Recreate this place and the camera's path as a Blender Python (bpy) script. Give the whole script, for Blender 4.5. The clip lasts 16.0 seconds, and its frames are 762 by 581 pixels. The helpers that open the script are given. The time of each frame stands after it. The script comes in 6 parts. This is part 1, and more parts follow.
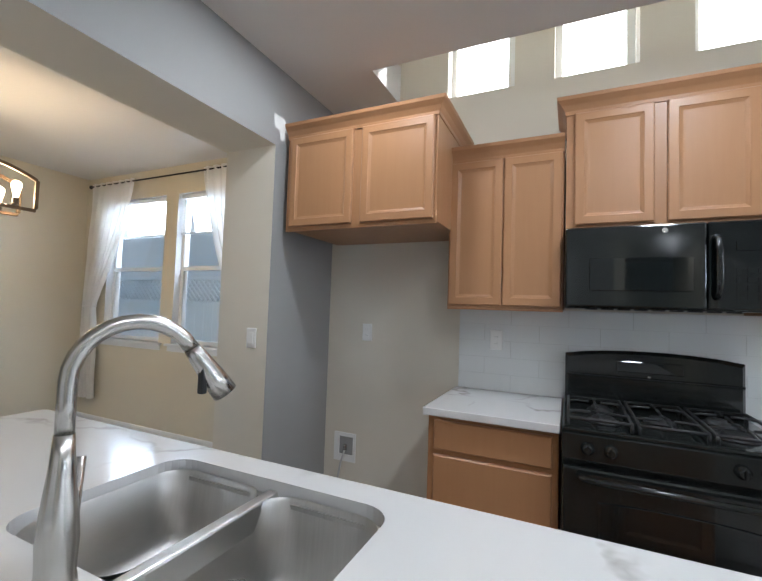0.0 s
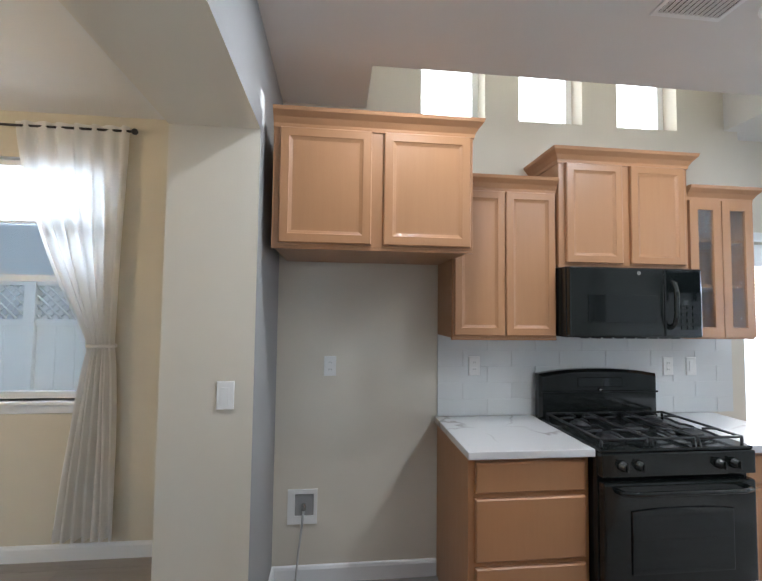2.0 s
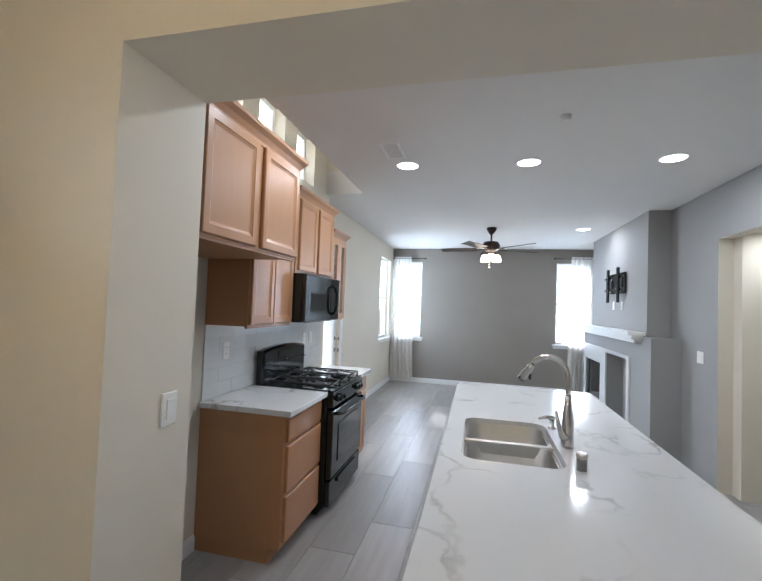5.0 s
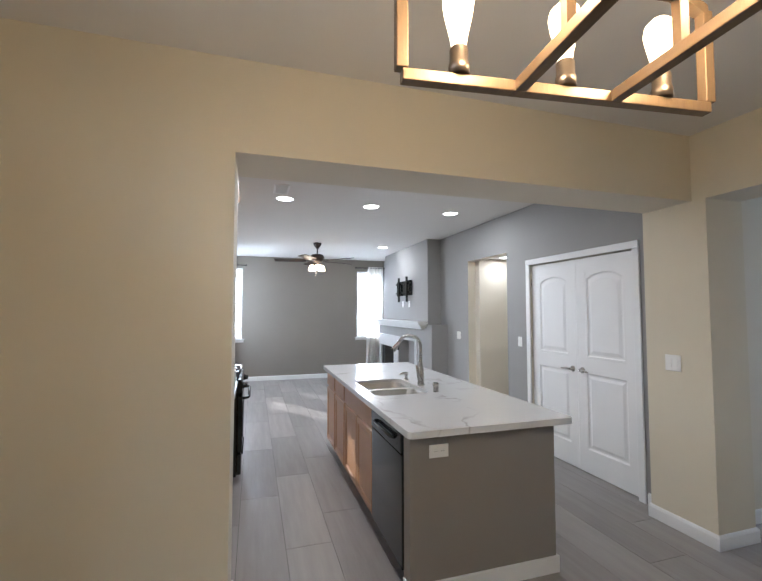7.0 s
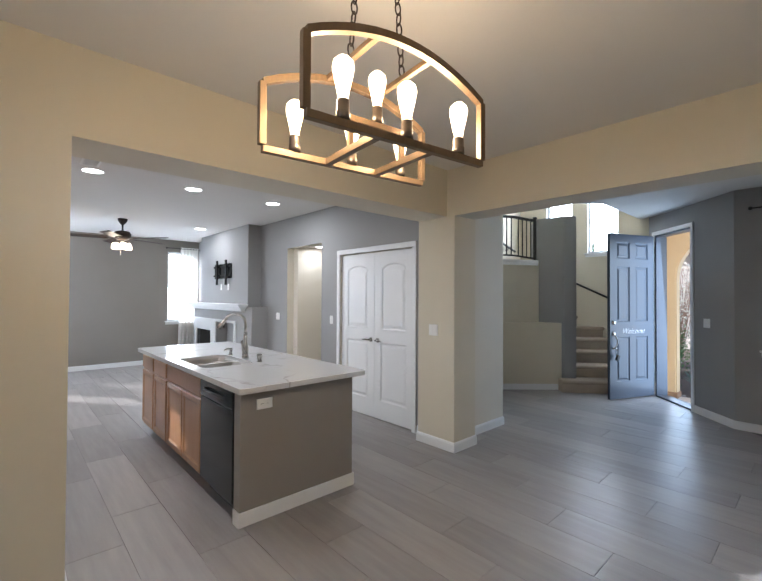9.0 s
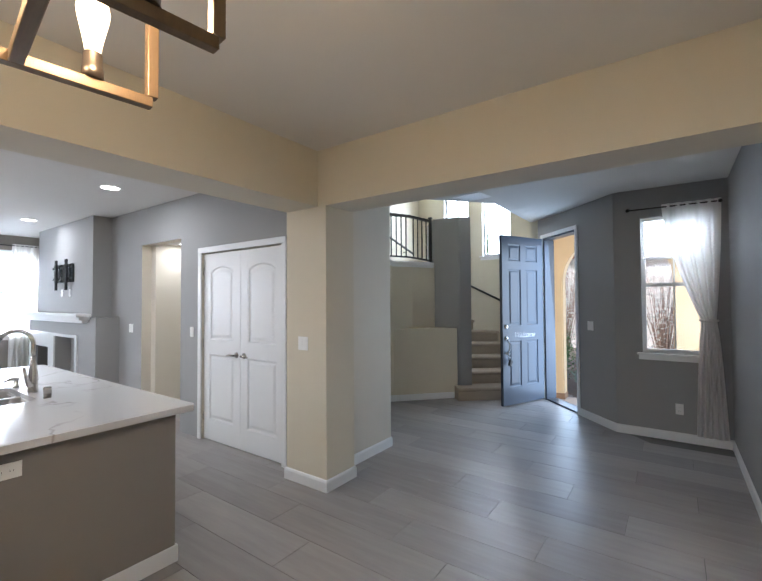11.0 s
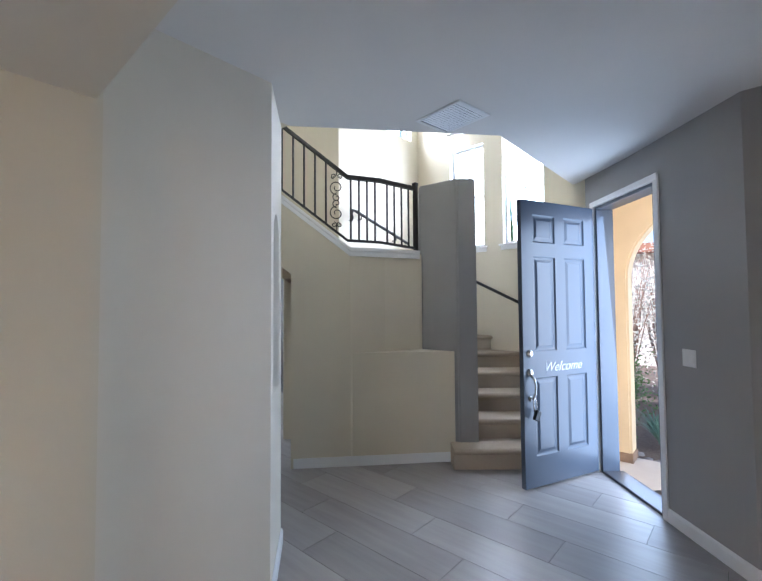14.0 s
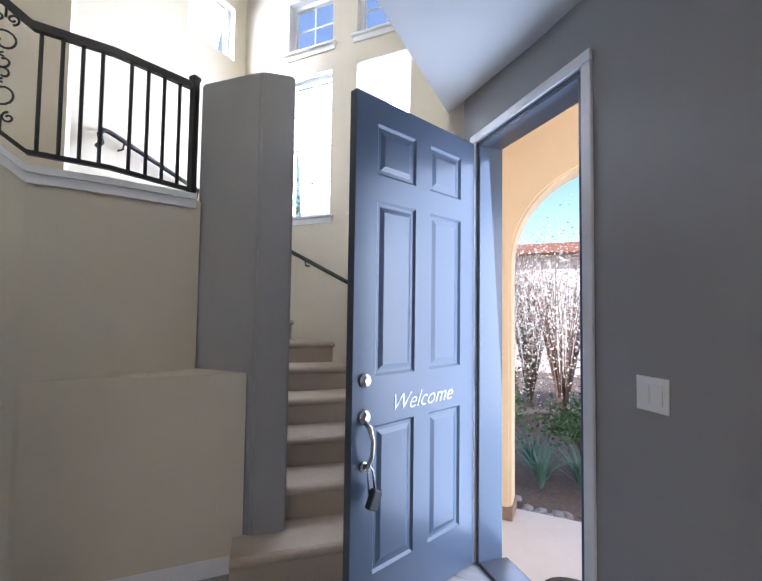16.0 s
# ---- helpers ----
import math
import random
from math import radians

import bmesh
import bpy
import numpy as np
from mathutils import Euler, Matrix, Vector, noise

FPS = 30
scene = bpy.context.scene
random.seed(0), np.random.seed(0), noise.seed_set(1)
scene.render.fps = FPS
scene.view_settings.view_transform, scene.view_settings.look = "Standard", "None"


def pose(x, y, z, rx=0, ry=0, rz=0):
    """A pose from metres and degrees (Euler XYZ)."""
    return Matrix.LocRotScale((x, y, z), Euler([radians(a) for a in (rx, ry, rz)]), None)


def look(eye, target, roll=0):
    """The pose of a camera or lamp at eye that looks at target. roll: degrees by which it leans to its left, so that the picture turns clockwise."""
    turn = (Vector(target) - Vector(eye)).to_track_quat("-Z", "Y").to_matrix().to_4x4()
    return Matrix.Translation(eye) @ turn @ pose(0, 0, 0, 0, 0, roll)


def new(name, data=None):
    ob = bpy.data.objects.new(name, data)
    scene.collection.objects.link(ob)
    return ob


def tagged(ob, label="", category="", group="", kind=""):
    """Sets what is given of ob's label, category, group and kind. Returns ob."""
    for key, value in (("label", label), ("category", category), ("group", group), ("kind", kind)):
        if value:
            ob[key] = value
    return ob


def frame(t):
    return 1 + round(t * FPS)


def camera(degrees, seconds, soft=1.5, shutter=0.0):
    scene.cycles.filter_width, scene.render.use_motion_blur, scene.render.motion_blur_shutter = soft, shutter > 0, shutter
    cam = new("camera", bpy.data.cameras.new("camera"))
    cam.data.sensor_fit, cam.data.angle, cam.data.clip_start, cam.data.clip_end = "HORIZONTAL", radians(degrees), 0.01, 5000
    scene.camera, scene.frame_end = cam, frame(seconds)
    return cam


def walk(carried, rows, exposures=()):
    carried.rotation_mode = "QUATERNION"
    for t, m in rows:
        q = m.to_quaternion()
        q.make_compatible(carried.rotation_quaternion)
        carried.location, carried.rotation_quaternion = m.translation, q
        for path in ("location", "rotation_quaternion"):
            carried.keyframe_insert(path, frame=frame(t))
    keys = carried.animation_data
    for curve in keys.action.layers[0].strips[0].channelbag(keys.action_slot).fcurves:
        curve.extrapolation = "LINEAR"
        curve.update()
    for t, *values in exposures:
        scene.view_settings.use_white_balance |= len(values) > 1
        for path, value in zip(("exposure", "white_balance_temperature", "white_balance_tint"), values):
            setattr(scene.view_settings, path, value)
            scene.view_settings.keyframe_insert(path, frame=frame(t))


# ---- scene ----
cam = camera(85.9, 16.0)

PATH = [
    (0, (0.277, -0.003, 1.359), (-0.563, 1.81, 1.45), 1.9),
    (0.5, (0.016, -0.014, 1.392), (-0.555, 1.9, 1.489), 1.5),
    (1, (-0.305, -0.037, 1.443), (-0.593, 1.939, 1.555), 0.7),
    (1.5, (-0.617, -0.001, 1.516), (-0.67, 1.996, 1.607), 0.6),
    (2, (-0.939, 0.086, 1.52), (-0.722, 2.072, 1.62), 0.7),
    (2.5, (-1.24, 0.11, 1.514), (-0.694, 2.03, 1.628), 0.4),
    (3, (-1.551, 0.18, 1.513), (-0.541, 1.903, 1.62), -0.1),
    (3.5, (-1.78, 0.236, 1.538), (-0.406, 1.686, 1.628), -0.1),
    (4, (-2.087, 0.349, 1.549), (-0.418, 1.446, 1.641), 0.3),
    (4.2, (-2.182, 0.41, 1.554), (-0.434, 1.38, 1.63), 0.9),
    (6.3, (-3.276, 1.496, 1.523), (-1.299, 1.214, 1.633), 0.3),
    (6.5, (-3.377, 1.556, 1.519), (-1.417, 1.172, 1.623), -0.0),
    (7, (-3.663, 1.735, 1.53), (-1.755, 1.143, 1.63), -0.0),
    (7.5, (-3.904, 1.877, 1.516), (-2.079, 1.064, 1.6), 0.0),
    (8, (-4.082, 2.0, 1.525), (-2.346, 1.01, 1.586), 0.2),
    (8.5, (-4.137, 2.061, 1.495), (-2.522, 0.882, 1.532), 0.5),
    (9, (-4.162, 2.06, 1.496), (-2.687, 0.708, 1.525), 0.3),
    (9.5, (-4.174, 1.989, 1.499), (-2.838, 0.5, 1.52), 0.1),
    (10, (-4.12, 1.807, 1.486), (-2.883, 0.235, 1.504), -0.2),
    (10.2, (-4.083, 1.724, 1.495), (-2.879, 0.128, 1.52), -0.3),
    (12.3, (-3.772, 0.372, 1.52), (-2.62, -1.262, 1.585), -0.3),
    (12.5, (-3.703, 0.235, 1.524), (-2.529, -1.383, 1.587), -0.3),
    (13, (-3.597, -0.154, 1.553), (-2.349, -1.715, 1.626), -0.5),
    (13.5, (-3.502, -0.593, 1.549), (-2.194, -2.104, 1.622), -0.4),
    (14, (-3.435, -1.062, 1.541), (-2.101, -2.55, 1.615), -0.4),
    (14.5, (-3.349, -1.509, 1.513), (-2.026, -3.007, 1.589), -0.1),
    (15, (-3.19, -1.932, 1.481), (-1.926, -3.48, 1.555), 0.5),
    (15.5, (-3.047, -2.377, 1.444), (-1.917, -4.025, 1.519), 0.8),
    (16, (-2.899, -2.823, 1.451), (-2.05, -4.631, 1.539), 0.8),
]
walk(cam, [(t, look(eye, target, roll)) for t, eye, target, roll in PATH],
     [(0, 0.6, 5450, 8), (2, 0.78, 5400, 8), (4, 0.6, 5350, 8), (6.5, 0.62, 5550, 10), (10, 0.66, 5600, 11), (12.5, 0.92, 5500, 12), (14, 1.12, 5500, 15), (16, 1.02, 5600, 20)])

# ---------------- world, sun, exposure ----------------
world = bpy.data.worlds.new("world")
scene.world = world
world.use_nodes = True
wn = world.node_tree.nodes
sky = wn.new("ShaderNodeTexSky")
sky.sky_type = "NISHITA"
sky.sun_disc = False
SUN_AZ, SUN_EL = 35.0, 25.0
sky.sun_elevation = radians(SUN_EL)
sky.sun_rotation = radians(90 - SUN_AZ)
wn["Background"].inputs[1].default_value = 0.15
world.node_tree.links.new(sky.outputs[0], wn["Background"].inputs[0])
sun = new("sun", bpy.data.lights.new("sun", "SUN"))
sun.data.energy, sun.data.angle, sun.data.color = 4.0, radians(0.5), (1.0, 0.93, 0.82)
sun.matrix_basis = look((0, 0, 0), (-math.cos(radians(SUN_EL)) * math.cos(radians(SUN_AZ)), -math.cos(radians(SUN_EL)) * math.sin(radians(SUN_AZ)), -math.sin(radians(SUN_EL))))


def area(name, eye, target, w, h, watts, colour):
    lamp = new(name, bpy.data.lights.new(name, "AREA"))
    lamp.data.shape, lamp.data.size, lamp.data.size_y, lamp.data.energy, lamp.data.color = "RECTANGLE", w, h, watts, colour
    lamp.matrix_basis = look(eye, target)
    return lamp


DAY = (0.86, 0.93, 1.0)
WARM = (1.0, 0.72, 0.40)
# area lamps standing in for sky light at the windows and doors, and on the porch
area("window_light_dining_a", (-3.93, 2.985, 2.27), (-3.93, 0, 1.5), 0.85, 0.36, 15, DAY)
area("window_light_dining_b", (-2.85, 2.985, 2.27), (-2.85, 0, 1.5), 0.85, 0.36, 15, DAY)
area("window_light_front", (-4.0, -4.27, 2.2), (-3.8, 0, 1.2), 0.56, 0.38, 9, DAY)
area("window_light_living_a", (6.05, 2.2, 1.7), (0, 1.6, 1.6), 0.8, 1.5, 42, DAY)
area("window_light_living_b", (6.05, -0.9, 1.7), (0, -0.4, 1.6), 0.6, 1.5, 38, DAY)
area("window_light_living_c", (5.15, 2.85, 1.7), (4.6, 0, 1.4), 0.75, 1.45, 26, DAY)
area("window_light_patio", (2.0, 2.72, 1.1), (2.0, 0, 0.8), 0.7, 1.8, 10, DAY)
area("window_light_well", (0.38, 2.68, 3.0), (0.38, 0, 2.2), 2.0, 0.5, 15, (1.0, 0.95, 0.85))
area("window_light_door", (-2.765, -5.045, 1.2), (-0.575, -2.996, 1.0), 0.8, 2.3, 15, (0.66, 0.83, 1.0))
# added fill at the porch's open west side, no window there
area("window_light_porch", (-5.35, -5.15, 1.3), (-2.3, -5.75, 0.7), 1.7, 2.6, 60, (0.95, 0.97, 1.0))
area("window_light_back_room", (5.0, -4.77, 2.07), (3.0, -4.4, 0.8), 0.55, 0.5, 30, DAY)
area("window_light_stair_a", (-1.35, -6.3, 3.0), (-1.2, 0, 2.2), 0.5, 1.4, 34, DAY)
area("window_light_stair_b", (-0.54, -6.3, 3.0), (-0.4, 0, 2.4), 0.5, 1.4, 34, DAY)
area("window_light_stair_c", (0.52, -5.65, 4.3), (-2.5, -5.2, 3.4), 0.5, 0.5, 14, DAY)


# ---------------- mesh helpers ----------------
PLACED = {}
SHIFT = Vector((0, 0, 0))      # where the run of fittings being built stands


def box(bm, x0, y0, z0, x1, y1, z1, m=None, bevel=0.0):
    vs = [bm.verts.new((x, y, z)) for z in (min(z0, z1), max(z0, z1)) for y in (min(y0, y1), max(y0, y1)) for x in (min(x0, x1), max(x0, x1))]
    fs = [bm.faces.new([vs[i] for i in q]) for q in ((0, 2, 3, 1), (4, 5, 7, 6), (0, 1, 5, 4), (2, 6, 7, 3), (0, 4, 6, 2), (1, 3, 7, 5))]
    if bevel:
        es = list({e for f in fs for e in f.edges})
        out = bmesh.ops.bevel(bm, geom=es, offset=bevel, segments=2, affect="EDGES", profile=0.5)
        vs = list({v for f in out["faces"] for v in f.verts} | {v for v in vs if v.is_valid})
    if m is not None:
        bmesh.ops.transform(bm, matrix=m, verts=vs)
    return vs


def prism(bm, outline, z0, z1):
    """A straight prism on a plan outline given counter-clockwise."""
    lo = [bm.verts.new((x, y, z0)) for x, y in outline]
    hi = [bm.verts.new((x, y, z1)) for x, y in outline]
    n = len(outline)
    bm.faces.new(lo[::-1])
    bm.faces.new(hi)
    for i in range(n):
        bm.faces.new((lo[i], lo[(i + 1) % n], hi[(i + 1) % n], hi[i]))
    return lo + hi


def sweep(bm, path, radius, sides=8, cap=True):
    """A round bar along a path; radius is one number or one for each point."""
    pts = [Vector(p) for p in path]
    rs = radius if isinstance(radius, (list, tuple)) else [radius] * len(pts)
    rings, up = [], None
    for i, p in enumerate(pts):
        d = (pts[min(i + 1, len(pts) - 1)] - pts[max(i - 1, 0)]).normalized()
        if up is None:
            up = Vector((0, 0, 1)) if abs(d.z) < 0.9 else Vector((1, 0, 0))
        a = d.cross(up).normalized()
        b = a.cross(d).normalized()
        up = b
        rings.append([bm.verts.new(p + rs[i] * (math.cos(t) * a + math.sin(t) * b)) for t in (2 * math.pi * k / sides for k in range(sides))])
    for r, s in zip(rings, rings[1:]):
        for k in range(sides):
            f = bm.faces.new((r[k], r[(k + 1) % sides], s[(k + 1) % sides], s[k]))
            f.smooth = True
    if cap:
        bm.faces.new(rings[0])
        bm.faces.new(rings[-1][::-1])
    bmesh.ops.recalc_face_normals(bm, faces=list({f for r in rings for v in r for f in v.link_faces}))


def lathe(bm, profile, sides=20, m=None, closed=True):
    """A turned body from (radius, height) pairs, bottom first."""
    rings, vs = [], []
    for r, z in profile:
        rings.append([bm.verts.new((r * math.cos(2 * math.pi * k / sides), r * math.sin(2 * math.pi * k / sides), z)) for k in range(sides)])
        vs += rings[-1]
    for r, s in zip(rings, rings[1:]):
        for k in range(sides):
            f = bm.faces.new((r[k], r[(k + 1) % sides], s[(k + 1) % sides], s[k]))
            f.smooth = True
    if closed:
        bm.faces.new(rings[0][::-1])
        bm.faces.new(rings[-1])
    if m is not None:
        bmesh.ops.transform(bm, matrix=m, verts=vs)
    return vs


def thing(name, label, category, x=0, y=0, z=0, rz=0, group=""):
    ob = new(name)
    ob.empty_display_size = 0.05
    ob.matrix_basis = Matrix.Translation(SHIFT) @ pose(x, y, z, 0, 0, rz)
    PLACED[ob.name] = ob.matrix_basis.copy()
    return tagged(ob, label, category, group)


def part(name, bm, material, parent=None, label="", local=False):
    """Links a bmesh as one mesh object, under a thing or a part. The bmesh is in world places, or in the parent's own when local."""
    here = PLACED[parent.name] if parent is not None else Matrix()
    if not local:
        bm.transform(here.inverted() @ Matrix.Translation(SHIFT))
    me = bpy.data.meshes.new(name)
    bm.to_mesh(me)
    bm.free()
    for mt in (material if isinstance(material, (list, tuple)) else [material]):
        me.materials.append(mt)
    ob = new(name, me)
    ob.parent = parent
    PLACED[ob.name] = here.copy()
    if label:
        tagged(ob, label)
    return ob


def solo(name, bm, material, label, category, group="", kind=""):
    return tagged(part(name, bm, material), label, category, group, kind)


def setting(name, bm, material, label, category):
    return tagged(part(name, bm, material), label, category, "", "structure")


def slab(us, zs, filled, th):
    """Faces of a wall of cells: u along, z up, thickness from 0 to th. Slot 0 is the near side, 1 the far side, 2 the edges."""
    bm = bmesh.new()
    cache = {}

    def v(i, j, k):
        if (i, j, k) not in cache:
            cache[(i, j, k)] = bm.verts.new((us[i], th * k, zs[j]))
        return cache[(i, j, k)]

    nu, nz = len(us) - 1, len(zs) - 1
    full = [[filled((us[i] + us[i + 1]) / 2, (zs[j] + zs[j + 1]) / 2) for j in range(nz)] for i in range(nu)]

    def at(i, j):
        return 0 <= i < nu and 0 <= j < nz and full[i][j]

    for i in range(nu):
        for j in range(nz):
            if not full[i][j]:
                continue
            bm.faces.new((v(i, j, 0), v(i + 1, j, 0), v(i + 1, j + 1, 0), v(i, j + 1, 0))).material_index = 0
            bm.faces.new((v(i, j, 1), v(i, j + 1, 1), v(i + 1, j + 1, 1), v(i + 1, j, 1))).material_index = 1
            if not at(i - 1, j):
                bm.faces.new((v(i, j, 0), v(i, j + 1, 0), v(i, j + 1, 1), v(i, j, 1))).material_index = 2
            if not at(i + 1, j):
                bm.faces.new((v(i + 1, j, 0), v(i + 1, j, 1), v(i + 1, j + 1, 1), v(i + 1, j + 1, 0))).material_index = 2
            if not at(i, j - 1):
                bm.faces.new((v(i, j, 0), v(i, j, 1), v(i + 1, j, 1), v(i + 1, j, 0))).material_index = 2
            if not at(i, j + 1):
                bm.faces.new((v(i, j + 1, 0), v(i + 1, j + 1, 0), v(i + 1, j + 1, 1), v(i, j + 1, 1))).material_index = 2
    bmesh.ops.recalc_face_normals(bm, faces=bm.faces)
    return bm


def wall(name, p0, p1, th, z0, z1, holes, mats, label):
    """A wall from p0 to p1, its near face on that line and its thickness to the left of the way (right when th is negative)."""
    length = math.hypot(p1[0] - p0[0], p1[1] - p0[1])
    us = sorted({0.0, length, *[h[0] for h in holes], *[h[1] for h in holes]})
    zs = sorted({z0, z1, *[h[2] for h in holes], *[h[3] for h in holes]})
    bm = slab(us, zs, lambda u, z: not any(h[0] < u < h[1] and h[2] < z < h[3] for h in holes), th)
    bm.transform(pose(p0[0], p0[1], 0, 0, 0, math.degrees(math.atan2(p1[1] - p0[1], p1[0] - p0[0]))))
    return setting(name, bm, mats, label, "wall")


# ---------------- materials ----------------
def material(name, colour, rough=0.5, metal=0.0, colour2=None, scale=6.0, bump=0.0, bump_scale=200.0, stretch=(1, 1, 1), mix=0.5, spec=0.5, coat=0.0, vary=0.0, space="Object"):
    m = bpy.data.materials.new(name)
    m.use_nodes = True
    nt = m.node_tree
    b = nt.nodes["Principled BSDF"]
    b.inputs["Base Color"].default_value = (*colour, 1)
    b.inputs["Roughness"].default_value = rough
    b.inputs["Metallic"].default_value = metal
    b.inputs["Specular IOR Level"].default_value = spec
    b.inputs["Coat Weight"].default_value = coat
    tc = nt.nodes.new("ShaderNodeTexCoord")
    mp = nt.nodes.new("ShaderNodeMapping")
    mp.inputs["Scale"].default_value = stretch
    nt.links.new(tc.outputs[space], mp.inputs[0])
    out = None
    if colour2 is not None:
        n = nt.nodes.new("ShaderNodeTexNoise")
        n.inputs["Scale"].default_value = scale
        n.inputs["Detail"].default_value = 6
        n.inputs["Roughness"].default_value = 0.6
        nt.links.new(mp.outputs[0], n.inputs["Vector"])
        r = nt.nodes.new("ShaderNodeMapRange")
        r.inputs["From Min"].default_value, r.inputs["From Max"].default_value = 0.5 - mix / 2, 0.5 + mix / 2
        nt.links.new(n.outputs["Fac"], r.inputs["Value"])
        mx = nt.nodes.new("ShaderNodeMix")
        mx.data_type = "RGBA"
        mx.inputs["A"].default_value, mx.inputs["B"].default_value = (*colour, 1), (*colour2, 1)
        nt.links.new(r.outputs[0], mx.inputs["Factor"])
        out = mx.outputs["Result"]
        rr = nt.nodes.new("ShaderNodeMapRange")
        rr.inputs["To Min"].default_value, rr.inputs["To Max"].default_value = max(rough - 0.06, 0.02), min(rough + 0.08, 1)
        nt.links.new(n.outputs["Fac"], rr.inputs["Value"])
        nt.links.new(rr.outputs[0], b.inputs["Roughness"])
    if vary and out is not None:
        oi = nt.nodes.new("ShaderNodeObjectInfo")
        vr = nt.nodes.new("ShaderNodeMapRange")
        vr.inputs["To Min"].default_value, vr.inputs["To Max"].default_value = 1 - vary, 1 + vary
        nt.links.new(oi.outputs["Random"], vr.inputs["Value"])
        hs = nt.nodes.new("ShaderNodeHueSaturation")
        nt.links.new(vr.outputs[0], hs.inputs["Value"])
        nt.links.new(out, hs.inputs["Color"])
        out = hs.outputs[0]
    if out is not None:
        nt.links.new(out, b.inputs["Base Color"])
    if bump:
        n2 = nt.nodes.new("ShaderNodeTexNoise")
        n2.inputs["Scale"].default_value = bump_scale
        n2.inputs["Detail"].default_value = 4
        nt.links.new(mp.outputs[0], n2.inputs["Vector"])
        bp = nt.nodes.new("ShaderNodeBump")
        bp.inputs["Strength"].default_value = bump
        bp.inputs["Distance"].default_value = 0.004
        nt.links.new(n2.outputs["Fac"], bp.inputs["Height"])
        nt.links.new(bp.outputs[0], b.inputs["Normal"])
    return m


def glow(name, colour, strength):
    m = bpy.data.materials.new(name)
    m.use_nodes = True
    b = m.node_tree.nodes["Principled BSDF"]
    b.inputs["Base Color"].default_value = (*colour, 1)
    b.inputs["Emission Color"].default_value = (*colour, 1)
    b.inputs["Emission Strength"].default_value = strength
    return m


def glass(name, rough=0.0, tint=(1, 1, 1), ior=1.45):
    m = bpy.data.materials.new(name)
    m.use_nodes = True
    b = m.node_tree.nodes["Principled BSDF"]
    b.inputs["Base Color"].default_value = (*tint, 1)
    b.inputs["Roughness"].default_value = rough
    b.inputs["Transmission Weight"].default_value = 1.0
    b.inputs["IOR"].default_value = ior
    return m


CREAM = material("cream_wall_paint", (0.66, 0.60, 0.47), 0.75, colour2=(0.63, 0.57, 0.44), scale=1.3, bump=0.12, bump_scale=160)
OFFWHITE = material("offwhite_wall_paint", (0.69, 0.64, 0.54), 0.75, colour2=(0.66, 0.61, 0.51), scale=1.3, bump=0.12, bump_scale=160)
GREY = material("grey_wall_paint", (0.32, 0.315, 0.305), 0.72, colour2=(0.30, 0.295, 0.285), scale=1.1, bump=0.12, bump_scale=160)
TAUPE = material("taupe_wall_paint", (0.27, 0.245, 0.215), 0.7, colour2=(0.25, 0.225, 0.20), scale=1.1, bump=0.12, bump_scale=160)
CEIL = material("ceiling_paint", (0.72, 0.70, 0.67), 0.85, colour2=(0.69, 0.67, 0.64), scale=1.0, bump=0.15, bump_scale=120)
WHITE = material("white_trim_paint", (0.80, 0.80, 0.79), 0.35, colour2=(0.77, 0.77, 0.76), scale=3)
PLASTIC = material("white_plastic", (0.82, 0.81, 0.78), 0.3)
MAPLE = material("maple_cabinet_wood", (0.41, 0.215, 0.10), 0.36, colour2=(0.375, 0.19, 0.085), scale=5, stretch=(9, 9, 0.7), bump=0.05, bump_scale=30, mix=0.9)
QUARTZ = material("white_quartz", (0.82, 0.81, 0.79), 0.12)
TILE_WHITE = material("white_backsplash_tile", (0.72, 0.73, 0.72), 0.18, colour2=(0.68, 0.69, 0.68), scale=2)
BLACK = material("black_enamel", (0.012, 0.014, 0.013), 0.12, spec=0.5)
BLACKGLASS = material("black_glass", (0.006, 0.008, 0.008), 0.04, spec=0.6)
IRON = material("cast_iron", (0.015, 0.015, 0.015), 0.5, bump=0.2, bump_scale=300)
STEEL = material("brushed_steel", (0.58, 0.57, 0.55), 0.36, 1.0, colour2=(0.52, 0.51, 0.49), scale=4, stretch=(40, 2, 2), bump=0.02, bump_scale=60)
NICKEL = material("brushed_nickel", (0.55, 0.53, 0.50), 0.26, 1.0)
FLOORM = material("floor_base", (0.09, 0.085, 0.08), 0.4)
CARPET = material("beige_carpet", (0.47, 0.39, 0.30), 0.95, colour2=(0.40, 0.33, 0.25), scale=120, bump=0.6, bump_scale=400)
DOORBLUE = material("slate_blue_door_paint", (0.055, 0.072, 0.10), 0.3, bump=0.03, bump_scale=30)
WROUGHT = material("wrought_iron_black", (0.02, 0.018, 0.017), 0.45)
STUCCO = material("ochre_stucco", (0.72, 0.57, 0.36), 0.9, colour2=(0.68, 0.53, 0.33), scale=3, bump=0.5, bump_scale=70)
CONCRETE = material("concrete", (0.62, 0.57, 0.51), 0.85, colour2=(0.56, 0.51, 0.46), scale=4, bump=0.2, bump_scale=100)
CURTAIN = material("white_sheer_curtain", (0.85, 0.83, 0.79), 0.8)
PANE = glass("window_glass")
VINYL = material("white_vinyl", (0.82, 0.82, 0.80), 0.35)
LAMP_ON = glow("lamp_lens", (1.0, 0.95, 0.86), 9.0)

